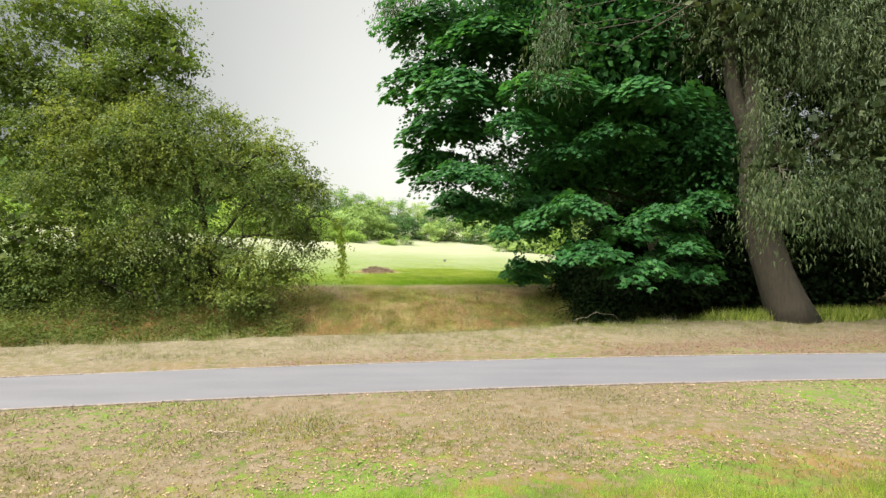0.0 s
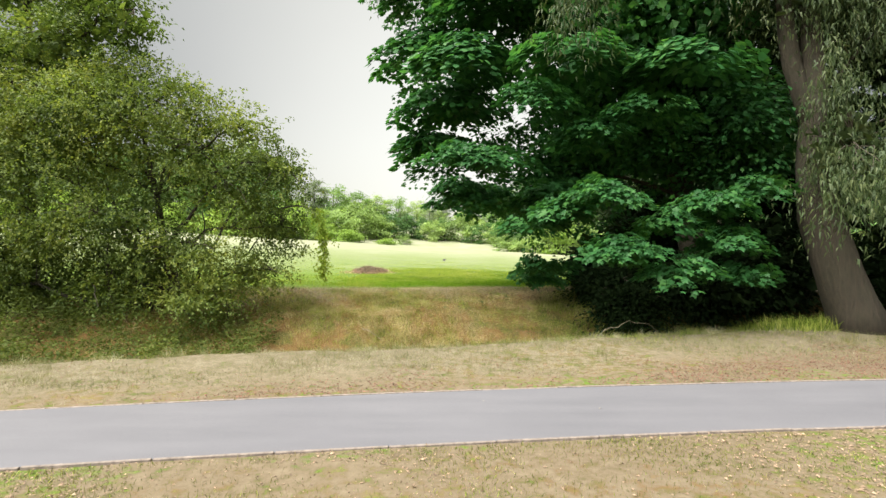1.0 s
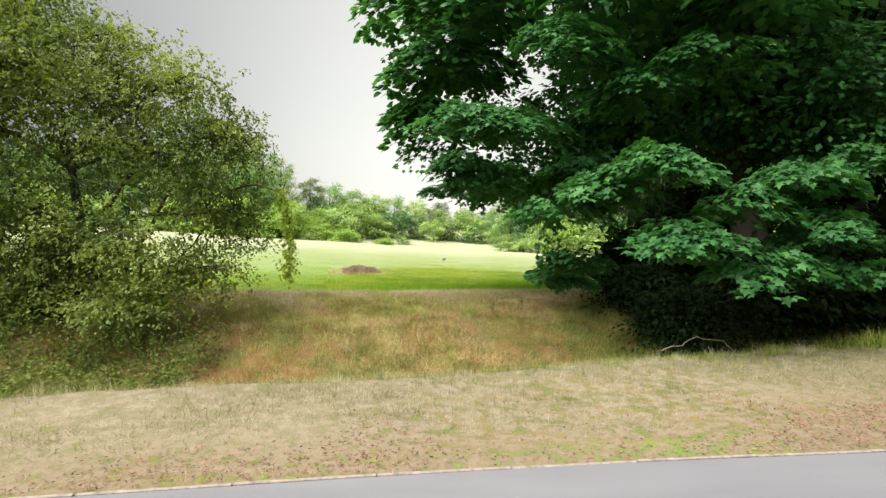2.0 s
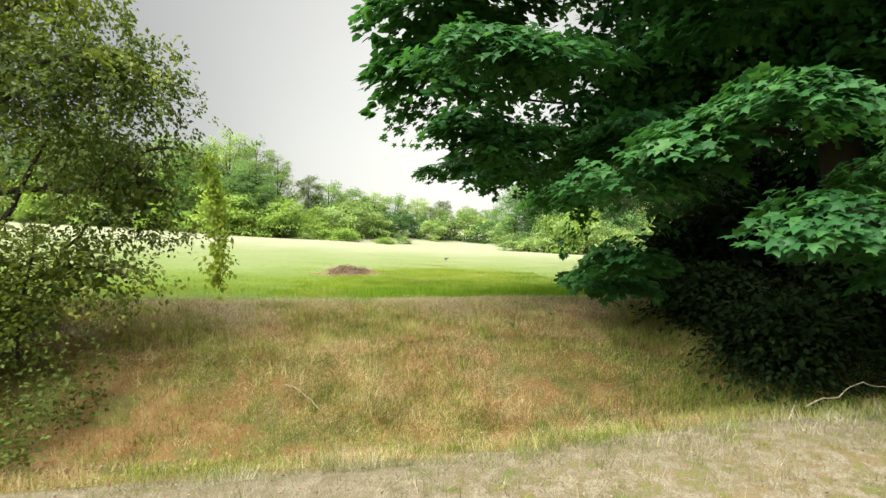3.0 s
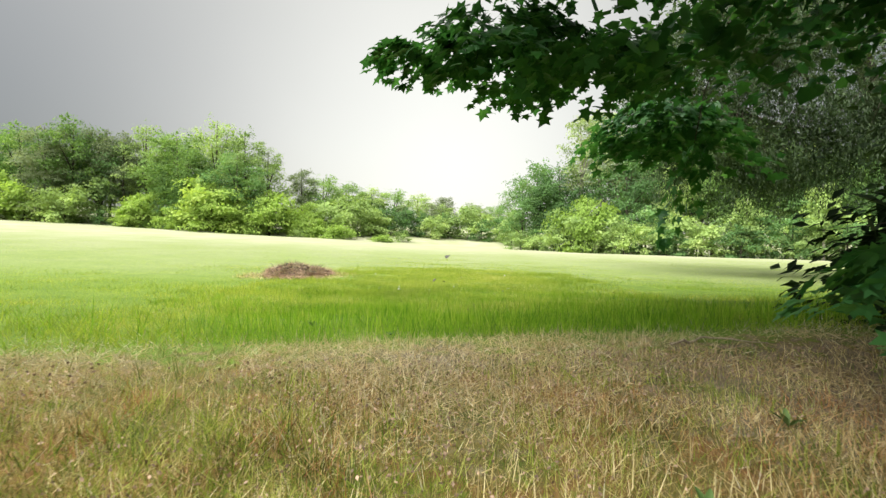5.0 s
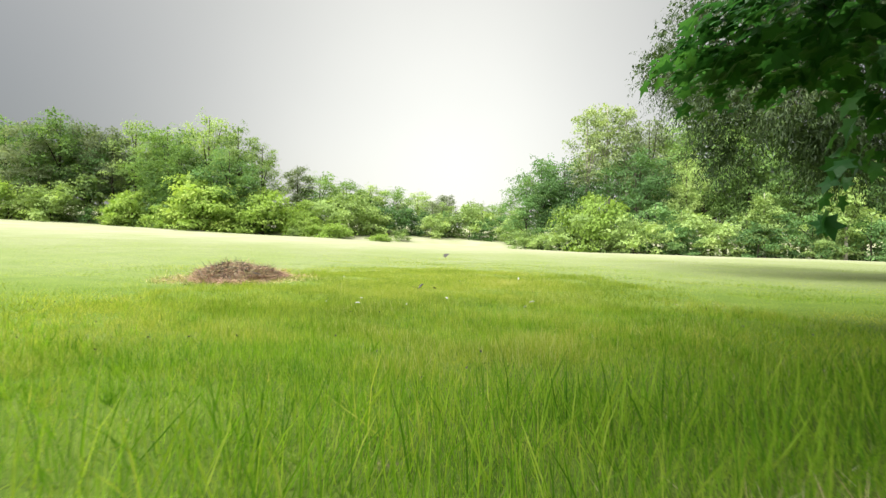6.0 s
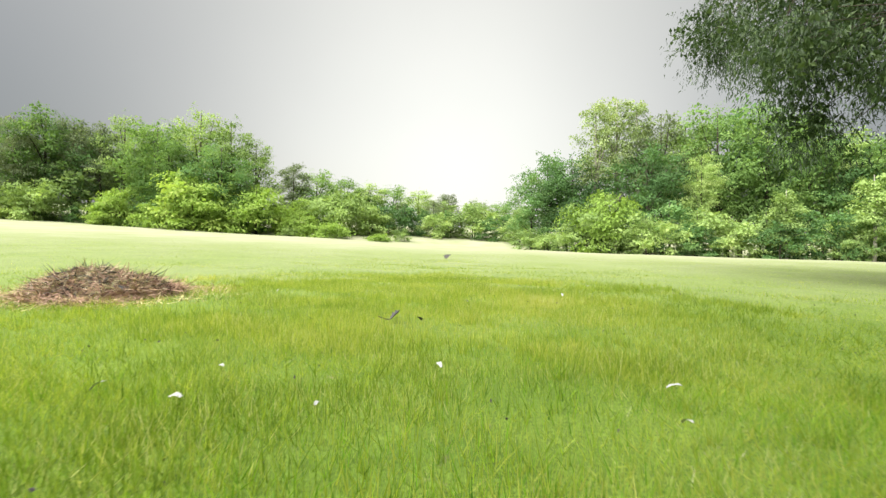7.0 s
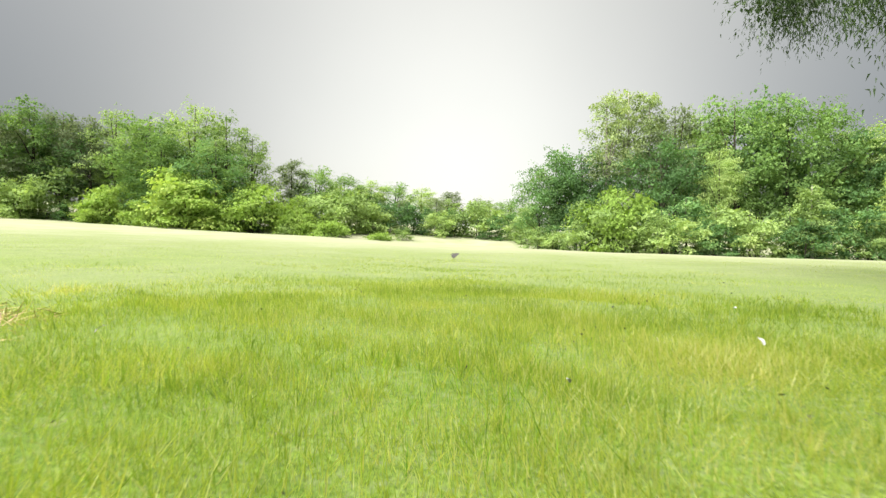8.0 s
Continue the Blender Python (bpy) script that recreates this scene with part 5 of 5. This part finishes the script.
for name_, n_, mat_, off_, lab_ in (("verge_tufts", 3000, M_VERGE, 4.0, "small straw-coloured grass tufts on the verge"), ("verge_green_tufts", 2200, M_LAWN, 15.0, "small dull green grass tufts on the verge")):
    x, y, f = tufts(n_, 26, 0.05, -7, 9, 8.0, 12.5, lambda x, y: (uu(x, y) > 9.3) * (uu(x, y) < 10.9) * (y > path_y(x) + 1.4) * np.clip(0.4 + 1.1 * lumps(x + off_, y, 1.7) + (off_ > 9) * 0.1 * x, 0.05, 1))
    blades(name_, x, y, 0.10 * f, mat_, lab_, 0.9, 0.3)
# verge beyond the path
x, y = spots(60000, -13, 13, 5.0, 15.0, lambda x, y: (uu(x, y) > 9.0) * (uu(x, y) < 11.2) * np.clip(1.4 * lumps(x + 1, y * 1.5, 0.8) - 0.25 + 0.12 * np.clip(x, 0, 5), 0, 1))
blades("verge_green_grass", x, y, rng.uniform(0.03, 0.10, len(x)), M_LAWN, "dull green patches in the dry grass of the verge", 1.0, 0.5)
x, y = spots(270000, -13, 13, 5.0, 15.0, lambda x, y: ((uu(x, y) > 9.5 + 0.5 * lumps(x, y, 0.9)) | (y > path_y(x) + 1.9 + 0.5 * lumps(x, y, 1.2))) * (uu(x, y) < 11.25 + 0.15 * lumps(x, y, 2)) * (y > path_y(x) + 1.2))
blades("verge_grass", x, y, rng.uniform(0.02, 0.09, len(x)), M_VERGE, "bleached straw-coloured grass along the verge", 1.3, 0.3)
x, y = spots(90000, -13, 13, 5.0, 15.0, lambda x, y: (y > path_y(x) + 0.9) * (uu(x, y) < 10.2) * np.clip(0.65 - 0.09 * x - 0.3 * lumps(x, y, 1.3), 0.2, 0.9))
blades("verge_short_grass", x, y, rng.uniform(0.02, 0.07, len(x)), M_VERGE, "short trampled dry grass beside the footpath", 1.8, 0.5)
# worn lawn on the near side
x, y = spots(130000, -7, 8, 3.0, 7.6, lambda x, y: (y < path_y(x) - 0.88) * np.clip(0.45 + 0.45 * lumps(x, y, 0.9) + 0.45 * lumps(x + 4, y, 2.3), 0.08, 1))
blades("lawn_grass", x, y, rng.uniform(0.02, 0.055, len(x)), M_LAWN, "short patchy lawn grass by the footpath", 1.3, 1.5)
x, y = spots(110000, -7, 8, 3.0, 7.6, lambda x, y: (y < path_y(x) - 0.88) * np.clip(1.3 * lumps(x + 2, y + 3, 1.6) - 0.35, 0.02, 0.8))
blades("lawn_green_grass", x, y, rng.uniform(0.02, 0.055, len(x)), M_TUFT, "brighter green tufts in the worn lawn", 1.0, 1.3)
x, y = spots(110000, -3, 6, 2.6, 4.6, lambda x, y: np.clip((3.75 + 0.06 * x + 0.12 * lumps(x, y, 1.7) - y) / 0.2, 0, 1))
blades("uncut_grass", x, y, rng.uniform(0.03, 0.10, len(x)), M_FIELD, "fresh green uncut grass at the edge of the lawn", 0.7, 0.5)
# rank growth under the trees
x, y = spots(60000, 6.2, 15, 10.3, 15.5, lambda x, y: (uu(x, y) > 10.0 + 0.3 * lumps(x, y) + 0.4 * (x < 8)) * (uu(x, y) < 11.9))
blades("rank_grass", x, y, rng.uniform(0.10, 0.36, len(x)), M_TUFT, "tall green grass at the foot of the willow", 0.5, 0.5)


def litter(name, x, y, size, mat, label):
    P = np.stack([x, y, ground_z(x, y) + 0.012], -1)
    n = len(x)
    X = unit(rng.normal(size=(n, 3)) * (1, 1, 0.25))
    N = unit(rng.normal(0, 0.35, (n, 3)) + (0, 0, 1))
    v, t = scatter((SMALL_LEAF[0] * (1, 0.8, 2), SMALL_LEAF[1]), P, X, N, size)
    tagged(raw(name, v, t, mat), label, "litter", kind="stuff")


x, y = spots(110000, -8, 9, 3.0, 7.8, lambda x, y: (y < path_y(x) - 0.87) * np.clip(0.6 - 0.6 * lumps(x, y, 0.9), 0.05, 1) * (y > 3.8 + 0.16 * x))
litter("leaf_litter", x, y, rng.uniform(0.01, 0.045, len(x)) * rng.uniform(0.5, 1, len(x)), M_LITTER, "brown leaf litter and chips on the worn lawn")
x, y = spots(150000, -10, 12, 6.0, 11.5, lambda x, y: (y > path_y(x) + 0.87) * np.clip(1.1 - (y - path_y(x) - 0.8) / 1.1 + 0.16 * x - 0.15 + 0.5 * lumps(x, y, 1.3), 0.05, 1))
litter("verge_litter", x, y, rng.uniform(0.01, 0.034, len(x)), M_REDLITTER, "reddish brown litter along the edge of the footpath")

x, y = spots(16000, -7, 9, 8.6, 12.5, lambda x, y: (uu(x, y) > 9.2) * (uu(x, y) < 11.0) * np.clip(0.6 + 0.5 * lumps(x, y, 2.0), 0.1, 1))
litter("verge_scraps", x, y, rng.uniform(0.008, 0.02, len(x)), M_LITTER, "dark brown leaf scraps in the grass of the verge")
# small dark brown scraps scattered through the bank grass
x, y = spots(42000, -6.5, 4, 10.6, 16.6, lambda x, y: on_bank(x, y) * (uu(x, y) < 16.0) * np.clip(0.6 + 0.7 * lumps(x + 6, y, 2.4), 0.1, 1))
P = np.stack([x, y, ground_z(x, y) + rng.uniform(0.02, 0.10, len(x))], -1)
v, t = scatter(SMALL_LEAF, P, unit(rng.normal(size=P.shape)), unit(rng.normal(size=P.shape)), rng.uniform(0.010, 0.024, len(x)))
tagged(raw("withered_leaves", v, t, M_LITTER), "dark brown scraps scattered in the grass of the bank", "withered leaves", kind="stuff")

# nettles at the foot of the hawthorn
nx_, ny_ = spots(12000, -16, -3.2, 8.0, 14.2, lambda x, y: (uu(x, y) > 11.4 + 0.3 * lumps(x, y, 1.5)) * (uu(x, y) < np.where(x < -6.2, 15.5, 13.3)))
C = np.stack([nx_, ny_, ground_z(nx_, ny_)], -1)
C[:, 2] += rng.uniform(0.03, 0.6, len(C)) * (0.7 + 0.6 * lumps(nx_, ny_, 1.2))
n = len(C) * 12
v, t = scatter(TRI_LEAF, np.repeat(C, 12, 0) + rng.normal(0, 0.07, (n, 3)), unit(rng.normal(size=(n, 3)) * (1, 1, 0.4)), unit(rng.normal(0, 0.6, (n, 3)) + (0, 0, 1)), rng.uniform(0.03, 0.06, n))
tagged(raw("nettle_bed", v, t, M_NETTLE), "bed of green nettles and ivy below the hawthorn", "nettles", kind="stuff")


x, y = spots(70000, 1.4, 7.0, 11.5, 17.0, lambda x, y: (uu(x, y) > 11.4) * (uu(x, y) < 15.6) * np.clip((x - 1.7 - 0.3 * np.abs(y - 13.5)) / 1.2, 0, 1) * np.clip(1.4 - x / 6, 0, 1))
blades("shade_grass", x, y, rng.uniform(0.05, 0.2, len(x)), M_TUFT, "lank dark green grass in the shade of the maple", 0.8, 0.35)
# low leaves added under the maple, their dark colour standing in for shade
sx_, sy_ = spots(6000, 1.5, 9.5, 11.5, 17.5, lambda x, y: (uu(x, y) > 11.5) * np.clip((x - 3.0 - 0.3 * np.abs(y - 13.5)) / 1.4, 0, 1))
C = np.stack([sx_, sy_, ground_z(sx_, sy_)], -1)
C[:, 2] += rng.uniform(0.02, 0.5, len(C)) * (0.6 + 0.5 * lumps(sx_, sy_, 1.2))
n = len(C) * 10
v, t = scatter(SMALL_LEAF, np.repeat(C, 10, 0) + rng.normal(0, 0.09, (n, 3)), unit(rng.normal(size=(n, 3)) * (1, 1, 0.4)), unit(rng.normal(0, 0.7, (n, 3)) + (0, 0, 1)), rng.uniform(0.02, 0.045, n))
tagged(raw("shade_plants", v, t, M_SHADE_LEAF), "near-black low leaves added under the maple to stand in for its shade", "undergrowth", kind="stuff")


# ---- small things ----
def stick(name, pts, r, label, mat=M_STICK, category="stick"):
    p = np.array([(a, b, gz(a, b) + c) for a, b, c in pts])
    s = np.linspace(0, len(p) - 1, 14)
    i = np.minimum(s.astype(int), len(p) - 2)
    line = p[i] + (p[i + 1] - p[i]) * (s - i)[:, None] + rng.normal(0, 0.006, (14, 3))
    v, t = tube(line - line[0], np.linspace(r, r * 0.45, 14), 7, 0.1)
    ob = raw(name, v, t, mat, smooth=True)
    ob.location = line[0]
    return tagged(ob, label, category)


stick("fallen_stick", [(-1.64, 12.75, .10), (-1.5, 12.7, .11), (-1.34, 12.6, .09), (-1.2, 12.48, .05)], 0.008, "pale bare stick lying on the dry bank")
stick("fallen_branch", [(2.88, 11.55, .13), (3.05, 11.58, .19), (3.18, 11.6, .18), (3.34, 11.62, .29), (3.5, 11.65, .25), (3.75, 11.7, .23), (4.0, 11.75, .04)], 0.005, "pale crooked branch lying on the grassy verge")
stick("fallen_stick", [(-2.2, 4.95, .02), (-2.0, 4.9, .035), (-1.85, 4.92, .02)], 0.011, "short grey stick on the worn lawn")
stick("fallen_twig", [(1.6, 16.5, .03), (1.9, 16.65, .05), (2.3, 16.6, .03)], 0.01, "thin brown twig on the bare soil")

# heap of cut stalks on the field
hx, hy = -3.0, 24.0
heap = thing("stalk_heap", (hx, hy, gz(hx, hy)), "low heap of dry brown stalks and twigs on the grass", "heap")


def heap_top(x, y):
    """The uneven top of the heap over the grass: three humps that run out into the turf."""
    z = 0.0
    for cx, cy, r, h in ((-0.1, 0.0, 0.5, 0.22), (0.3, -0.08, 0.4, 0.17), (-0.5, 0.05, 0.3, 0.13), (0.56, 0.06, 0.26, 0.09)):
        z = np.maximum(z, h * np.clip(1 - ((x - cx) ** 2 + (y - cy) ** 2) / r ** 2, 0, 1) ** 0.8)
    return z


rr, aa = np.meshgrid(np.linspace(0, 1, 9), np.linspace(0, 2 * np.pi, 28, endpoint=False))
wob = 1 + 0.12 * np.sin(3 * aa + 1) + 0.08 * np.sin(5 * aa)
mx_, my_ = rr * np.cos(aa) * 0.7 * wob, rr * np.sin(aa) * 0.62 * wob
mz_ = heap_top(mx_, my_) - 0.05 + rng.normal(0, 0.02, rr.shape) * (1 - rr) + ground_z(mx_ + hx, my_ + hy) - gz(hx, hy)
q = np.arange(28 * 9).reshape(28, 9)
qn = np.roll(q, -1, 0)
raw("mound", np.stack([mx_, my_, mz_], -1).reshape(-1, 3), np.stack([q[:, :-1], q[:, 1:], qn[:, 1:], qn[:, :-1]], -1).reshape(-1, 4), M_HEAP, heap, smooth=True)


def heap_stalks(name, n, spread, size, width, mat, flat, lift=0.0):
    r_, a_ = np.sqrt(rng.random(n)) * spread, rng.uniform(0, 2 * np.pi, n)
    X_, Y_ = r_ * np.cos(a_), r_ * np.sin(a_) * 0.85
    Z_ = heap_top(X_, Y_) + ground_z(X_ + hx, Y_ + hy) - gz(hx, hy) + rng.uniform(-0.02, 0.05, n) + lift
    v_, t_ = scatter((TUFT_BLADE[0] * (1, width, 1), TUFT_BLADE[1]), np.stack([X_, Y_, Z_], -1), unit(rng.normal(size=(n, 3)) * (1, 1, flat)), unit(rng.normal(0, 0.5, (n, 3)) + (0, 0, 1)), size * rng.uniform(0.4, 1.3, n))
    return tagged(raw(name, v_, t_, mat, heap), kind="stuff")


heap_stalks("stalk_tangle", 6000, 0.72, 0.14, 0.6, M_HEAP, 0.3)
heap_stalks("straw_fringe", 4000, 1.3, 0.10, 0.5, M_STRAW, 0.4)
heap_stalks("brown_fringe", 3000, 1.1, 0.10, 0.5, M_HEAP, 0.4)
heap_stalks("pale_straw", 3000, 0.65, 0.12, 0.5, M_PALESTRAW, 0.35, 0.01)
# near-black stalks stand in for the shaded gaps of the heap
heap_stalks("dark_stalk", 1400, 0.6, 0.14, 0.9, M_CLOD, 0.3, 0.01)
for k in range(14):
    a_, r_ = rng.uniform(0, 6.28), rng.uniform(0.05, 0.5)
    p0 = np.array([math.cos(a_) * r_, math.sin(a_) * r_ * 0.8, float(heap_top(math.cos(a_) * r_, math.sin(a_) * r_ * 0.8)) + 0.03])
    d_ = unit(rng.normal(size=3) * (1, 1, 0.25)) * rng.uniform(0.15, 0.32)
    v, t = tube(bent(p0 - d_ / 2, p0 + d_ / 2, 0.03, 5, 0.15), np.linspace(0.012, 0.005, 5), 5)
    raw("twig", v, t, M_STICK if k % 2 else M_TWIG, heap)


def feather_mesh():
    """A curled white feather: a quill and two vanes."""
    n = 9
    s_ = np.linspace(0, 1, n)
    w_ = 0.17 * np.sin(np.pi * np.clip(s_ * 0.9 + 0.08, 0, 1)) ** 0.6
    mid = np.stack([s_, 0.06 * np.sin(s_ * 2), 0.22 * np.sin(s_ * 2.6)], -1)
    V = np.concatenate([mid, mid + np.stack([0 * s_ - 0.05, w_, 0.10 * w_ + 0.05 * np.sin(9 * s_)], -1), mid + np.stack([0 * s_ - 0.05, -w_, 0.25 * w_], -1)])
    T = []
    for i in range(n - 1):
        T += [(i, i + 1, n + i + 1), (i, n + i + 1, n + i), (i, 2 * n + i + 1, i + 1), (i, 2 * n + i, 2 * n + i + 1)]
    return V, np.array(T), tube(mid - (0, 0, 0.004), np.linspace(0.012, 0.004, n), 5)


FV, FT, QUILL = feather_mesh()
feather = thing("feather", (0, 0, 0), "white curled feather lying in the grass", "feather", "feathers in the grass")
raw("vane", FV, FT, M_FEATHER, feather, smooth=True)
raw("quill", QUILL[0], QUILL[1], M_FEATHER, feather)
first = True
for x_, y_, s_ in ((-0.58, 20.7, .07), (0.22, 21.15, .055), (-0.62, 21.1, .045), (-0.9, 20.75, .05), (-0.15, 20.65, .045), (1.0, 20.9, .05), (0.9, 20.55, .05), (1.32, 24.1, .06), (0.4, 23.45, .04), (-1.4, 24.1, .05), (1.9, 25.4, .055)):
    m = pose(x_, y_, gz(x_, y_) + 0.06, rng.uniform(-20, 20), rng.uniform(-25, 25), rng.uniform(0, 360)) @ Matrix.Scale(s_, 4)
    if first:
        feather.matrix_basis, first = m, False
    else:
        copy_thing(feather, m).matrix_basis = m


def dead_leaf(x_, y_, s_, turn):
    """A curled blackened dock leaf with its stalk, standing in the grass."""
    e = thing("dead_leaf", (x_, y_, gz(x_, y_) + 0.0), "dark curled dead leaf and stalk in the grass", "leaf")
    e.location.z += 0.02
    n = 8
    k_ = np.linspace(0, 1, n)
    w_ = 0.5 * np.sin(np.pi * np.clip(k_, 0.04, 0.98)) ** 0.6 * (1 + 0.3 * np.sin(k_ * 19))
    mid = np.stack([k_ * 0.62, 0.05 * np.sin(k_ * 5), 0.1 + 0.55 * k_ ** 1.2], -1) * s_
    V = np.concatenate([mid, mid + np.stack([0 * k_, w_, 0.35 * w_], -1) * s_, mid + np.stack([0 * k_, -w_, 0.45 * w_], -1) * s_])
    T = []
    for i in range(n - 1):
        T += [(i, i + 1, n + i + 1), (i, n + i + 1, n + i), (i, 2 * n + i + 1, i + 1), (i, 2 * n + i, 2 * n + i + 1)]
    raw("blade", V, np.array(T), M_CLOD, e, smooth=True)
    v_, t_ = tube(bent((-0.75 * s_, 0.1 * s_, 0.35 * s_), mid[0], -0.05 * s_, 6, 0.1), np.linspace(0.02, 0.035, 6) * s_, 5)
    raw("stalk", v_, t_, M_CLOD, e)
    e.rotation_euler = (0, 0, turn)
    return e


dead_leaf(-0.145, 22.58, 0.105, 0.3)
dead_leaf(0.12, 38.0, 0.25, 1.2)
dead_leaf(0.06, 22.62, 0.045, 4.0)

# broad-leaved weeds among the grass of the bank
DOCK_LEAF = (np.array([(0, 0, 0), (0.2, 0.10, .05), (0.55, 0.17, .10), (0.85, 0.09, .05), (1.0, 0, -.02), (0.85, -0.09, .05), (0.55, -0.17, .10), (0.2, -0.10, .05), (0.5, 0, .05)]),
             np.array([(8, i, i + 1) for i in range(7)] + [(8, 7, 0)]))
dock_me = raw("leaf", DOCK_LEAF[0], DOCK_LEAF[1], M_DOCK, smooth=True).data
bpy.data.objects.remove([o for o in bpy.data.objects if o.data == dock_me][0])


def dock(x_, y_, s_):
    """A low rosette of broad leaves."""
    e = thing("dock_plant", (x_, y_, gz(x_, y_)), "low broad-leaved green weed among the grass", "weed", "weeds on the bank")
    k_ = int(rng.integers(5, 9))
    for i in range(k_):
        lf_ = new("leaf", dock_me)
        lf_.parent = e
        lf_.matrix_basis = pose(0, 0, 0.02, rng.uniform(-15, 15), -rng.uniform(15, 55), 360 * i / k_ + rng.uniform(-20, 20)) @ Matrix.Scale(s_ * rng.uniform(0.6, 1.1), 4)


for x_, y_, s_ in ((0.05, 14.1, .08), (0.5, 14.5, .07), (0.95, 14.7, .085), (1.25, 14.3, .08), (1.6, 15.3, .09), (-0.3, 16.75, .06), (-0.95, 17.1, .055)):
    dock(x_, y_, s_)

# pale leaves dropped on the path
for x_, y_, s_ in ((0.42, 7.75, .04), (1.6, 7.45, .05)):
    lf = raw("fallen_leaf", SMALL_LEAF[0] * (1, 0.9, 1.5), SMALL_LEAF[1], M_PALELEAF)
    lf.matrix_basis = pose(x_, y_, gz(x_, y_) + 0.016, 0, 0, rng.uniform(0, 360)) @ Matrix.Scale(s_, 4)
    tagged(lf, "small pale dry leaf fallen on the asphalt", "leaf", "leaves on the footpath")
